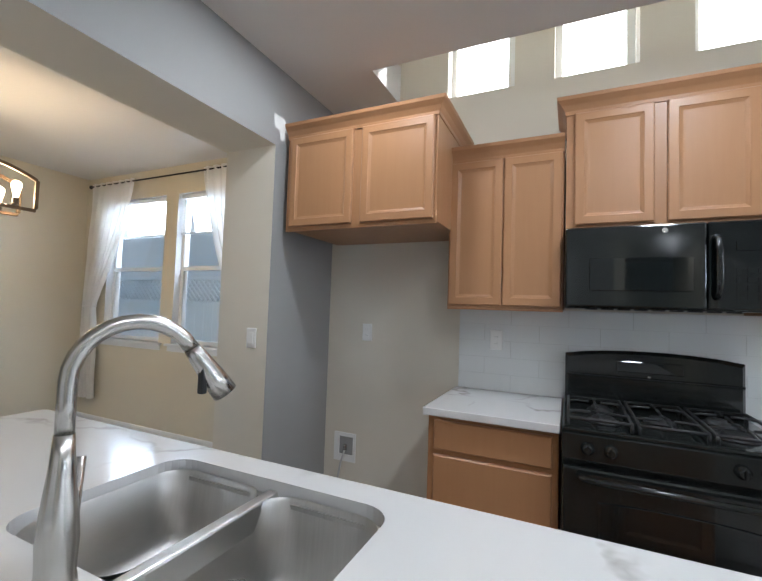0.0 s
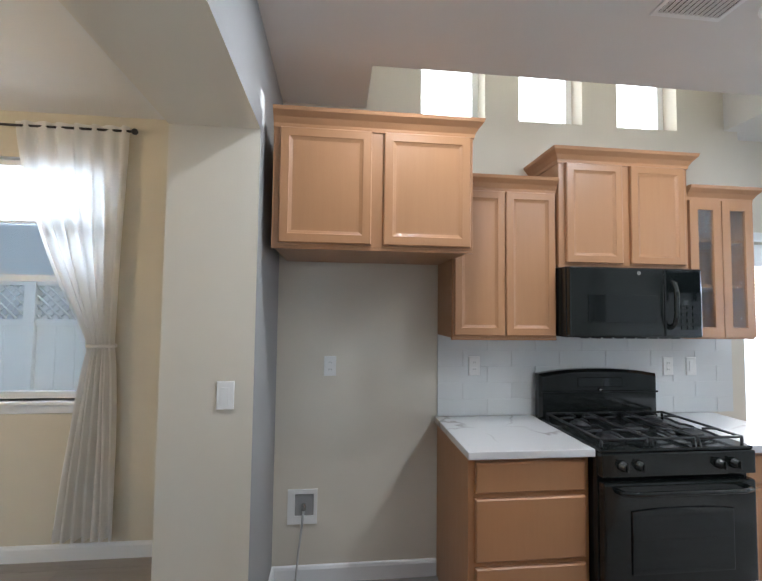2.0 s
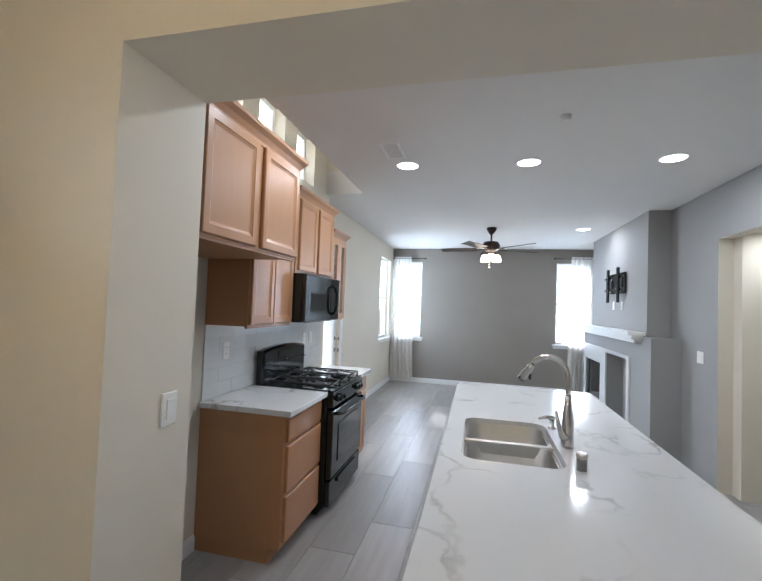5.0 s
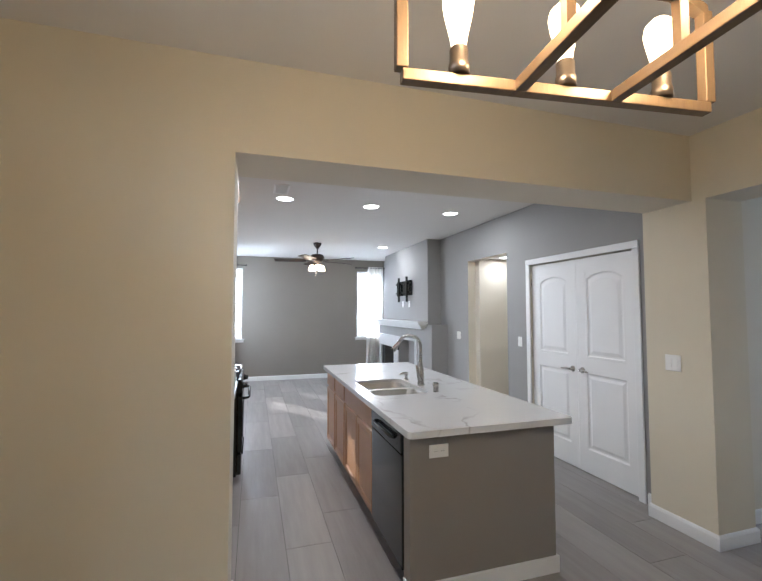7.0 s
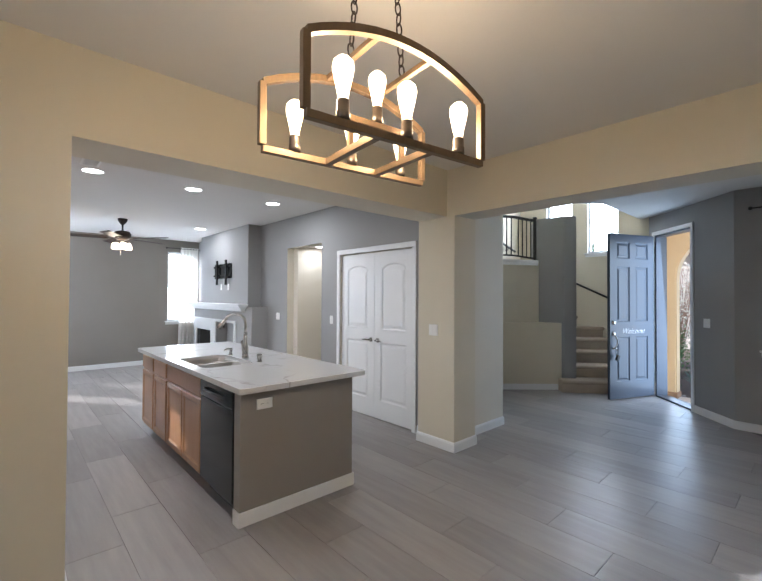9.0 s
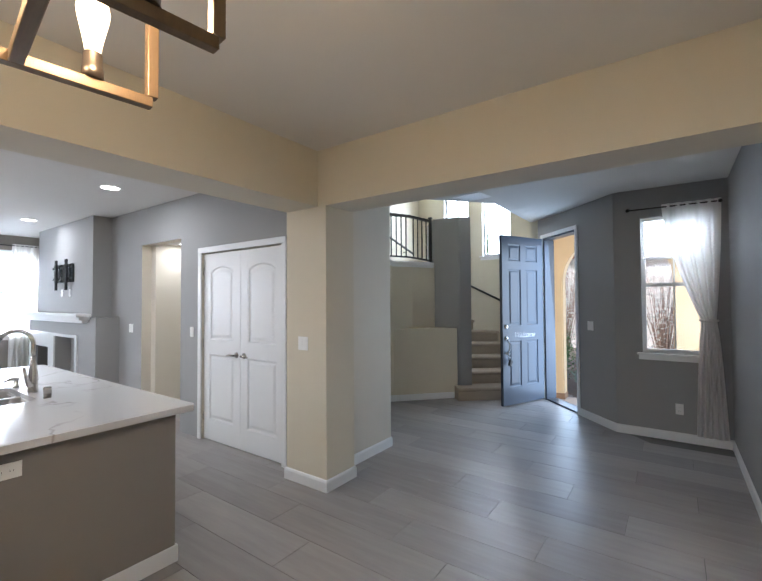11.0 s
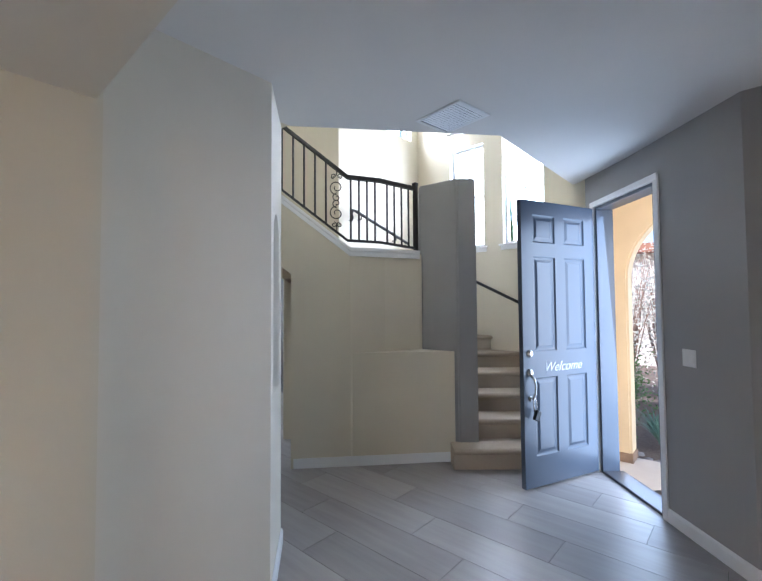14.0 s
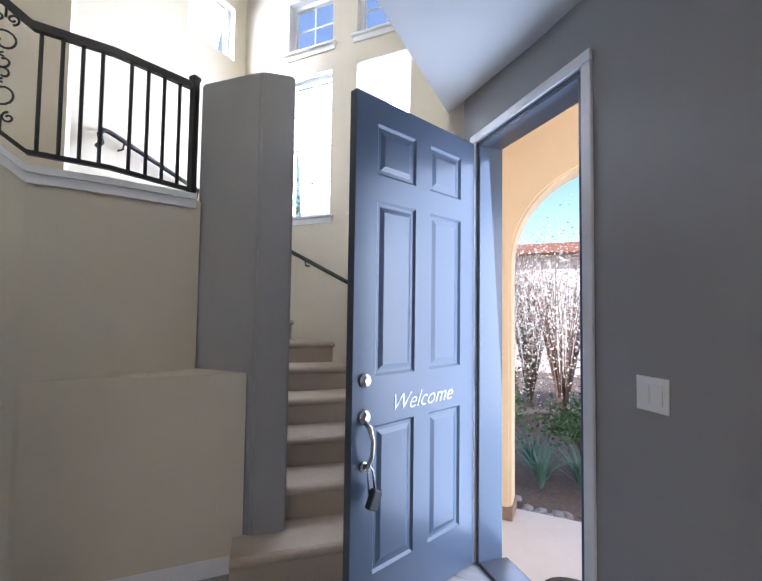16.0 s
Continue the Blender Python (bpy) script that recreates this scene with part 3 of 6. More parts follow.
for f in (0.25, 0.9):
    p = e0 + (e1 - e0) * f
    sweep(bm, [p, p + Vector((0.01, 0, -0.06)), p + Vector((0.07, 0, -0.06))], 0.008, 6)
solo("upper_wall_handrail", bm, WROUGHT, "dark handrail with a curled end on the stair wall", "handrail")

# ---------------- trim: baseboards, casings, sills ----------------
def baseboard(pts, h=0.095, t=0.014):
    """A baseboard along a line of points; the room lies to the left of the way."""
    bm2 = bmesh.new()
    prof = [(0.0, 0.0), (t, 0.0), (t, h - 0.02), (t - 0.005, h - 0.006), (0.003, h), (0.0, h)]
    rows = []
    for i, p in enumerate(pts):
        p = Vector(p)
        n0 = n1 = None
        if i > 0:
            d = (p - Vector(pts[i - 1])).normalized()
            n0 = Vector((-d.y, d.x))
        if i < len(pts) - 1:
            d = (Vector(pts[i + 1]) - p).normalized()
            n1 = Vector((-d.y, d.x))
        n0, n1 = n0 or n1, n1 or n0
        m = (n0 + n1).normalized()
        m = m / max(m.dot(n0), 0.3)
        rows.append([bm2.verts.new((p.x + m.x * (a + 0.001), p.y + m.y * (a + 0.001), z)) for a, z in prof])
    for r0, r1 in zip(rows, rows[1:]):
        for k in range(len(prof)):
            bm2.faces.new((r0[k], r0[(k + 1) % len(prof)], r1[(k + 1) % len(prof)], r1[k]))
    bm2.faces.new(rows[0]), bm2.faces.new(rows[-1])
    bmesh.ops.recalc_face_normals(bm2, faces=bm2.faces)
    return setting("baseboard", bm2, WHITE, "white painted baseboard", "baseboard")


baseboard([(-0.34, 2.485), (-1.27, 2.485), (-1.27, 1.83), (-1.64, 1.83), (-1.64, 2.82), (-4.8, 2.82), (-4.8, -1.3)])
baseboard([(5.8, -1.27), (5.8, 2.60), (2.66, 2.60)])
baseboard([(-1.13, -1.27), (-1.265, -1.27), (-1.265, -1.13), (-1.73, -1.13), (-1.73, -1.475), (-1.565, -1.475), (-1.565, -2.28), (-1.12, -2.647), (0.73, -2.647)][::-1])
baseboard([(0.37, -1.27), (0.73, -1.27), (0.73, -2.64)][::-1])
baseboard([(1.70, -2.6), (1.70, -1.27), (2.36, -1.27)][::-1])
baseboard([(-4.46, -1.5), (-4.46, -4.12), (-3.437, -4.12), on_door_wall(0.67)])
baseboard([P_NIB, on_stair(S_BASE), on_stair(S_BASE, 0.12)][::-1])
baseboard([(4.78, -6.0), (4.78, -2.66)])


def casing(name, p0, p1, w0, w1, ztop, width=0.062, t=0.017):
    """Trim round an opening between w0 and w1 along p0-p1; the room lies to the left of the way."""
    d = (Vector(p1) - Vector(p0)).normalized()
    m = pose(p0[0], p0[1], 0, 0, 0, math.degrees(math.atan2(d.y, d.x)))
    root = tagged(new(name), "white painted door casing", "trim", "", "structure")
    PLACED[root.name] = Matrix()
    for a, b in ((w0 - width, w0), (w1, w1 + width)):
        b3 = bmesh.new()
        box(b3, a, 0.001, 0, b, t, ztop, m, 0.004)
        part("jamb_trim", b3, WHITE, root)
    b3 = bmesh.new()
    box(b3, w0 - width, 0.001, ztop + 0.0005, w1 + width, t + 0.002, ztop + width, m, 0.004)
    part("head_trim", b3, WHITE, root)


casing("trim_double_door", (-1.35, -1.27), (5.8, -1.27), 1.35 - 1.05, 1.35 + 0.28, 2.05)
casing("trim_front_door", on_door_wall(0), on_door_wall(1.74), 0.723, 1.545, 2.45, 0.05)
casing("trim_patio_door", (5.8, 2.60), (1.70, 2.60), 5.8 - 2.58, 5.8 - 1.76, 2.03)

# ---------------- cabinet work ----------------
def nested(bm, loops):
    """Skins a row of loops of equal length, closed at both ends."""
    rings = [[bm.verts.new(p) for p in lp] for lp in loops]
    n = len(rings[0])
    fs = [bm.faces.new(rings[0]), bm.faces.new(rings[-1])]
    for r, s in zip(rings, rings[1:]):
        for k in range(n):
            fs.append(bm.faces.new((r[k], r[(k + 1) % n], s[(k + 1) % n], s[k])))
    bmesh.ops.recalc_face_normals(bm, faces=fs)
    return [v for r in rings for v in r]


def panel(bm, x0, x1, z0, z1, steps, m=None, arch=0.0, yb=0.0, flat_to=-1.0):
    """A panelled face that looks along -y: steps are (inset, y) from the back rim to the middle."""
    loops = []
    for ins, y in steps:
        a, b, lo, hi = x0 + ins, x1 - ins, z0 + ins, z1 - ins
        pts = [(a, y + yb, lo), (b, y + yb, lo)]
        if arch:
            for k in range(9):
                u = k / 8
                rise = 0.0 if ins < flat_to else arch * ((4 * u * (1 - u)) ** 0.8 - 1)
                pts.append((b + (a - b) * u, y + yb, hi + rise))
        else:
            pts += [(b, y + yb, hi), (a, y + yb, hi)]
        loops.append(pts)
    vs = nested(bm, loops)
    if m is not None:
        bmesh.ops.transform(bm, matrix=m, verts=vs)


RAISED = [(0, 0.02), (0, 0.004), (0.005, 0.0), (0.040, 0.0), (0.043, 0.003), (0.056, 0.0085), (0.066, 0.009)]
FLAT = [(0, 0.02), (0, 0.006), (0.006, 0.0), (0.012, 0.0)]


def crown(bm, x0, x1, yf, yw, z, left=True, right=True):
    """Crown moulding along the front and the open sides of a cabinet top."""
    prof = [(0.0, -0.03), (0.006, -0.03), (0.008, -0.012), (0.022, 0.012), (0.042, 0.034), (0.046, 0.05), (0.0, 0.05)]
    path = ([(x0, yw, 1, 0)] if left else []) + [(x0, yf, 1 if left else 0, 1), (x1, yf, -1 if right else 0, 1)] + ([(x1, yw, -1, 0)] if right else [])
    rows = []
    for x, y, sx, sy in path:
        rows.append([bm.verts.new((x - sx * o, y - sy * o, z + h)) for o, h in prof])
    n = len(prof)
    fs = [bm.faces.new(rows[0]), bm.faces.new(rows[-1])]
    for r, s in zip(rows, rows[1:]):
        for k in range(n):
            fs.append(bm.faces.new((r[k], r[(k + 1) % n], s[(k + 1) % n], s[k])))
    bmesh.ops.recalc_face_normals(bm, faces=fs)


def wall_cabinet(x0, x1, yf, z0, z1, doors, label, cleft=True, cright=True, glazed=False, gap=0.02):
    """doors: (x0, x1) spans of the doors, which lie in front of the face frame."""
    c = thing("wall_cabinet", label, "cabinet", (x0 + x1) / 2, 2.2, z0, group="kitchen cabinets")
    b3 = bmesh.new()
    if glazed:
        box(b3, x0 + 0.018, 2.40, z0 + 0.018, x1 - 0.018, 2.418, z1 - 0.018)
        for a, b, lo, hi in ((x0, x0 + 0.018, z0, z1), (x1 - 0.018, x1, z0, z1), (x0 + 0.018, x1 - 0.018, z0, z0 + 0.018), (x0 + 0.018, x1 - 0.018, z1 - 0.018, z1)):
            b4 = bmesh.new()
            box(b4, a, yf + 0.02, lo, b, 2.418, hi)
            part("side_board", b4, MAPLE, c)
        for f in (0.36, 0.68):
            b4 = bmesh.new()
            box(b4, x0 + 0.018, yf + 0.05, z0 + (z1 - z0) * f, x1 - 0.018, 2.40, z0 + (z1 - z0) * f + 0.016)
            part("shelf", b4, MAPLE, c)
    else:
        box(b3, x0, yf + 0.02, z0, x1, 2.418, z1, bevel=0.002)
        box(b3, x0, yf + 0.02, z0 - 0.012, x1, yf + 0.038, z0 - 0.0005)
    part("back_board" if glazed else "body", b3, MAPLE, c)
    b3 = bmesh.new()
    crown(b3, x0, x1, yf + 0.02, 2.418, z1, cleft, cright)
    part("crown_moulding", b3, MAPLE, c)
    for a, b in doors:
        b3 = bmesh.new()
        if glazed:
            us, zs = [a, a + 0.05, b - 0.05, b], [z0 + 0.012, z0 + 0.065, z1 - 0.085, z1 - 0.03]
            b4 = slab(us, zs, lambda u, z: not (us[1] < u < us[2] and zs[1] < z < zs[2]), 0.019)
            b4.transform(Matrix.Translation((0, yf, 0)))
            d = part("door", b4, MAPLE, c)
            b5 = bmesh.new()
            box(b5, us[1] - 0.004, yf + 0.008, zs[1] - 0.004, us[2] + 0.004, yf + 0.012, zs[2] + 0.004)
            part("pane", b5, RAINGLASS, d, "patterned rain glass pane").visible_shadow = False
            b3.free()
        else:
            panel(b3, a, b, z0 + 0.012, z1 - 0.03, RAISED, yb=yf)
            part("door", b3, MAPLE, c)
    return c


SHIFT = Vector((0.14, 0.066, 0))
RAINGLASS = glass("rain_glass", 0.18, (0.75, 0.78, 0.76))
wall_cabinet(-1.365, -0.46, 1.81, 1.80, 2.355, [(-1.335, -0.93), (-0.875, -0.475)], "deep maple cabinet above the empty fridge space", False, True)
wall_cabinet(-0.475, 0.105, 2.10, 1.385, 2.20, [(-0.465, -0.188), (-0.182, 0.095)], "tall maple wall cabinet with two doors", False, False)
wall_cabinet(0.112, 0.878, 2.08, 1.78, 2.37, [(0.15, 0.475), (0.525, 0.85)], "maple cabinet above the microwave")
wall_cabinet(0.885, 1.30, 2.10, 1.385, 2.20, [(0.895, 1.09), (1.096, 1.29)], "maple wall cabinet with patterned glass doors", False, True, True)


def base_cabinet(name, x0, x1, yf, yb, fronts, label, toe=0.09, cat="cabinet"):
    """fronts: (kind, x0, x1, z0, z1); faces -y."""
    c = thing(name, label, cat, (x0 + x1) / 2, (yf + yb) / 2, 0, group="kitchen cabinets")
    b3 = bmesh.new()
    box(b3, x0, yf + 0.02, toe, x1, yb, 0.868, bevel=0.0015)
    box(b3, x0 + 0.002, yf + 0.09, 0, x1 - 0.002, yb, toe - 0.0005)
    part("body", b3, MAPLE, c)
    for kind, a, b, lo, hi in fronts:
        b3 = bmesh.new()
        panel(b3, a, b, lo, hi, RAISED if kind == "door" else FLAT, yb=yf)
        part(kind, b3, MAPLE, c)
    return c


base_cabinet("base_cabinet", -0.475, 0.10, 1.825, 2.418, [("drawer", -0.445, 0.075, 0.71, 0.845), ("drawer", -0.445, 0.075, 0.41, 0.685), ("drawer", -0.445, 0.075, 0.12, 0.385)], "maple base cabinet with three drawers")
base_cabinet("base_cabinet", 0.885, 1.285, 1.825, 2.418, [("drawer", 0.905, 1.265, 0.71, 0.845), ("door", 0.905, 1.078, 0.12, 0.685), ("door", 1.092, 1.265, 0.12, 0.685)], "maple base cabinet with one drawer and two doors")


# white quartz with soft grey veins
def quartz():
    nt = QUARTZ.node_tree
    b = nt.nodes["Principled BSDF"]
    tc = nt.nodes["Texture Coordinate"]
    mpg = nt.nodes["Mapping"]
    wob = nt.nodes.new("ShaderNodeTexNoise")
    wob.inputs["Scale"].default_value, wob.inputs["Detail"].default_value = 1.6, 5
    nt.links.new(mpg.outputs[0], wob.inputs["Vector"])
    add = nt.nodes.new("ShaderNodeMix")
    add.data_type, add.blend_type = "RGBA", "LINEAR_LIGHT"
    add.inputs["Factor"].default_value = 0.55
    nt.links.new(mpg.outputs[0], add.inputs["A"])
    nt.links.new(wob.outputs["Color"], add.inputs["B"])
    vor = nt.nodes.new("ShaderNodeTexVoronoi")
    vor.feature = "DISTANCE_TO_EDGE"
    vor.inputs["Scale"].default_value = 1.5
    nt.links.new(add.outputs["Result"], vor.inputs["Vector"])
    ramp = nt.nodes.new("ShaderNodeMapRange")
    ramp.inputs["From Min"].default_value, ramp.inputs["From Max"].default_value = 0.0, 0.028
    ramp.inputs["To Min"].default_value, ramp.inputs["To Max"].default_value = 0.75, 0.0
    nt.links.new(vor.outputs["Distance"], ramp.inputs["Value"])
    gate = nt.nodes.new("ShaderNodeTexNoise")
    gate.inputs["Scale"].default_value = 2.3
    nt.links.new(mpg.outputs[0], gate.inputs["Vector"])
    gr = nt.nodes.new("ShaderNodeMapRange")
    gr.inputs["From Min"].default_value, gr.inputs["From Max"].default_value = 0.46, 0.62
    nt.links.new(gate.outputs["Fac"], gr.inputs["Value"])
    mul = nt.nodes.new("ShaderNodeMath")
    mul.operation = "MULTIPLY"
    nt.links.new(ramp.outputs[0], mul.inputs[0])
    nt.links.new(gr.outputs[0], mul.inputs[1])
    mx = nt.nodes.new("ShaderNodeMix")
    mx.data_type = "RGBA"
    mx.inputs["A"].default_value, mx.inputs["B"].default_value = (0.62, 0.615, 0.605, 1), (0.30, 0.275, 0.25, 1)
    nt.links.new(mul.outputs[0], mx.inputs["Factor"])
    nt.links.new(mx.outputs["Result"], b.inputs["Base Color"])


quartz()
for x0, x1, yf, label in ((-0.49, 0.105, 1.795, "white veined quartz worktop beside the range"), (0.88, 1.305, 1.785, "short white quartz worktop by the patio door")):
    bm = bmesh.new()
    box(bm, x0, yf, 0.8695, x1, 2.418, 0.905, bevel=0.004)
    solo("worktop", bm, QUARTZ, label, "worktop")

# white splashback of large tiles
splash = tagged(new("trim_splashback"), "white glossy tiled splashback behind the range", "splashback", "", "structure")
PLACED[splash.name] = Matrix()
bm = bmesh.new()
box(bm, -0.475, 2.4125, 0.906, 1.46, 2.419, 1.384)
part("grout", bm, material("pale_grout", (0.55, 0.55, 0.53), 0.8), splash)
for row in range(5):
    x = -0.475 - (0.15 if row % 2 else 0.0)
    while x < 1.45:
        a, b = max(x, -0.475), min(x + 0.302, 1.459)
        z0, z1 = 0.907 + row * 0.0965, 0.907 + row * 0.0965 + 0.0952
        if b - a > 0.02:
            bm = bmesh.new()
            box(bm, a + 0.0006, 2.409, z0, b - 0.0006, 2.4124, min(z1, 1.383))
            part("tile", bm, TILE_WHITE, splash)
        x += 0.3035


# ---------------- range ----------------
rng = thing("gas_range", "black enamel gas range with glass oven door", "range", 0.49, 2.06, 0)
RX0, RX1 = 0.112, 0.872
bm = bmesh.new()
box(bm, RX0, 1.80, 0.06, RX1, 2.385, 0.895, bevel=0.004)
box(bm, RX0 + 0.03, 1.86, 0.0, RX1 - 0.03, 2.36, 0.0595)
part("body", bm, BLACK, rng)
bm = bmesh.new()
box(bm, RX0 + 0.004, 1.752, 0.27, RX1 - 0.004, 1.7985, 0.765, bevel=0.01)
oven = part("oven_door", bm, BLACK, rng)
bm = bmesh.new()
panel(bm, RX0 + 0.13, RX1 - 0.13, 0.37, 0.655, [(0, 0.006), (0, 0.001), (0.003, 0.0), (0.02, 0.0)], yb=1.7455, arch=0.012)
part("oven_window", bm, BLACKGLASS, oven, "dark glass oven window")
bm = bmesh.new()
sweep(bm, [(RX0 + 0.06, 1.752, 0.735), (RX0 + 0.075, 1.712, 0.738), (RX0 + 0.13, 1.698, 0.738), (RX1 - 0.13, 1.698, 0.738), (RX1 - 0.075, 1.712, 0.738), (RX1 - 0.06, 1.752, 0.735)], 0.012, 10)
part("oven_handle", bm, BLACK, oven, "black bar handle")
bm = bmesh.new()
box(bm, RX0 + 0.004, 1.76, 0.075, RX1 - 0.004, 1.799, 0.255, bevel=0.008)
box(bm, RX0 + 0.15, 1.745, 0.205, RX1 - 0.15, 1.7595, 0.235, bevel=0.005)
part("warming_drawer", bm, BLACK, rng)
bm = bmesh.new()
vs = box(bm, RX0, 1.755, 0.79, RX1, 1.80, 0.895, bevel=0.006)
part("control_panel", bm, BLACK, rng)
for kx in (0.205, 0.285, 0.68, 0.755):
    bm = bmesh.new()
    lathe(bm, [(0.024, 0.0), (0.024, 0.008), (0.019, 0.012), (0.017, 0.028), (0.012, 0.031)], 18, pose(kx, 1.7545, 0.842, 90, 0, 0))
    box(bm, kx - 0.004, 1.716, 0.824, kx + 0.004, 1.724, 0.860, bevel=0.002)
    part("knob", bm, BLACK, rng)
bm = bmesh.new()
box(bm, RX0, 1.765, 0.8955, RX1, 2.30, 0.912, bevel=0.005)
top = part("cooktop", bm, BLACK, rng)
for bx, by, br in ((0.27, 1.93, 0.045), (0.27, 2.17, 0.036), (0.715, 1.93, 0.05), (0.715, 2.17, 0.036), (0.49, 2.05, 0.04)):
    bm = bmesh.new()
    lathe(bm, [(br + 0.02, 0.0), (br + 0.018, 0.006), (br, 0.008), (br, 0.018), (br * 0.9, 0.022)], 18, pose(bx, by, 0.9125))
    part("burner", bm, IRON, top)
for gx0, gx1 in ((0.135, 0.36), (0.385, 0.60), (0.625, 0.85)):
    bm = bmesh.new()
    zc = 0.944
    sweep(bm, [(gx0, 1.80, zc), (gx1, 1.80, zc), (gx1, 2.28, zc), (gx0, 2.28, zc), (gx0, 1.80, zc)], 0.007, 6)
    xm = (gx0 + gx1) / 2
    for by in (1.92, 2.16):
        for a in range(4):
            c, s = math.cos(a * math.pi / 2), math.sin(a * math.pi / 2)
            ex, ey = xm + c * (gx1 - gx0) / 2, by + s * 0.115
            sweep(bm, [(ex, ey, zc), (xm + c * 0.075, by + s * 0.075, zc + 0.006), (xm + c * 0.025, by + s * 0.025, zc + 0.006)], 0.006, 6)
    for cx, cy in ((gx0, 1.80), (gx1, 1.80), (gx0, 2.28), (gx1, 2.28)):
        sweep(bm, [(cx, cy, 0.913), (cx, cy, zc)], 0.007, 6)
    part("grate", bm, IRON, top)
bm = bmesh.new()
panel(bm, RX0 + 0.005, RX1 - 0.005, 0.90, 1.19, [(0, 0.06), (0, 0.02), (0.015, 0.0), (0.03, 0.0)], yb=2.325, arch=0.03)
back = part("backguard", bm, BLACK, rng)
bm = bmesh.new()
box(bm, RX0 + 0.012, 2.315, 1.05, RX1 - 0.012, 2.3245, 1.062, bevel=0.003)
box(bm, RX0 + 0.24, 2.319, 1.085, RX1 - 0.24, 2.3245, 1.14, bevel=0.003)
part("clock_panel", bm, BLACKGLASS, back)
bm = bmesh.new()
lathe(bm, [(0.008, 0), (0.008, 0.003), (0.004, 0.004)], 14, pose(0.49, 2.318, 1.068, 90, 0, 0))
part("badge", bm, NICKEL, back)

# ---------------- microwave ----------------
mw = thing("microwave", "black over-range microwave with a side handle", "microwave", 0.49, 2.2, 1.39)
bm = bmesh.new()
box(bm, 0.113, 2.04, 1.395, 0.869, 2.418, 1.766, bevel=0.004)
part("body", bm, BLACK, mw)
bm = bmesh.new()
box(bm, 0.115, 2.005, 1.40, 0.645, 2.039, 1.764, bevel=0.008)
md = part("door", bm, BLACK, mw)
bm = bmesh.new()
box(bm, 0.215, 2.001, 1.475, 0.60, 2.0045, 1.62, bevel=0.0015)
part("window", bm, BLACKGLASS, md, "dark microwave window")
bm = bmesh.new()
sweep(bm, [(0.675, 2.006, 1.45), (0.675, 1.972, 1.47), (0.675, 1.96, 1.52), (0.675, 1.96, 1.63), (0.675, 1.972, 1.68), (0.675, 2.006, 1.70)], 0.013, 10)
part("handle", bm, BLACK, mw)
bm = bmesh.new()
box(bm, 0.648, 2.007, 1.40, 0.867, 2.039, 1.764, bevel=0.008)
mp2 = part("control_panel", bm, BLACKGLASS, mw)
for i in range(4):
    for j in range(3):
        bm = bmesh.new()
        box(bm, 0.74 + j * 0.034, 2.0035, 1.44 + i * 0.036, 0.765 + j * 0.034, 2.0065, 1.462 + i * 0.036)
        part("button", bm, BLACK, mp2)
bm = bmesh.new()
box(bm, 0.74, 2.0035, 1.64, 0.845, 2.0065, 1.68)
part("display", bm, BLACKGLASS, mp2)
bm = bmesh.new()
lathe(bm, [(0.011, 0), (0.011, 0.002)], 16, pose(0.50, 2.0045, 1.735, 90, 0, 0))
part("badge", bm, NICKEL, md)
bm = bmesh.new()
for i in range(9):
    box(bm, 0.20 + i * 0.065, 2.05, 1.389, 0.25 + i * 0.065, 2.06, 1.3948)
part("vent_grille", bm, IRON, mw)


# ---------------- sockets and switches ----------------
def plate(kind, x, y, z, rz, horizontal=False):
    """A cover plate on a wall; rz turns its face, which looks along -y at 0."""
    lab = {"outlet": "white double wall outlet", "switch": "white rocker light switch", "double_switch": "white double rocker light switch"}[kind]
    t = thing("wall_" + ("outlet" if kind == "outlet" else "switch"), lab, "outlet" if kind == "outlet" else "switch", x, y, z, rz, "outlets" if kind == "outlet" else "switches")
    w, h = (0.035, 0.057) if kind != "double_switch" else (0.057, 0.057)
    if horizontal:
        w, h = h, w
    b3 = bmesh.new()
    panel(b3, -w, w, -h, h, [(0, -0.001), (0.001, -0.005), (0.004, -0.0065), (0.01, -0.0065)])
    pl = part("plate", b3, PLASTIC, t, local=True)
    if kind == "outlet":
        for s in (-0.02, 0.02):
            b3 = bmesh.new()
            cx, cz = (s, 0) if horizontal else (0, s)
            box(b3, cx - 0.013, -0.0085, cz - 0.011, cx + 0.013, -0.0066, cz + 0.011, bevel=0.0006)
            sk = part("socket", b3, PLASTIC, t, local=True)
            b3 = bmesh.new()
            box(b3, cx - 0.007, -0.0092, cz - 0.003, cx - 0.005, -0.0086, cz + 0.005)
            box(b3, cx + 0.005, -0.0092, cz - 0.003, cx + 0.007, -0.0086, cz + 0.005)
            part("slots", b3, IRON, t, local=True)
    else:
        for cx in ((0,) if kind == "switch" else (-0.023, 0.023)):
            b3 = bmesh.new()
            box(b3, cx - 0.016, -0.010, -0.033, cx + 0.016, -0.0066, 0.033, bevel=0.001)
            part("rocker", b3, PLASTIC, t, local=True)
    return t


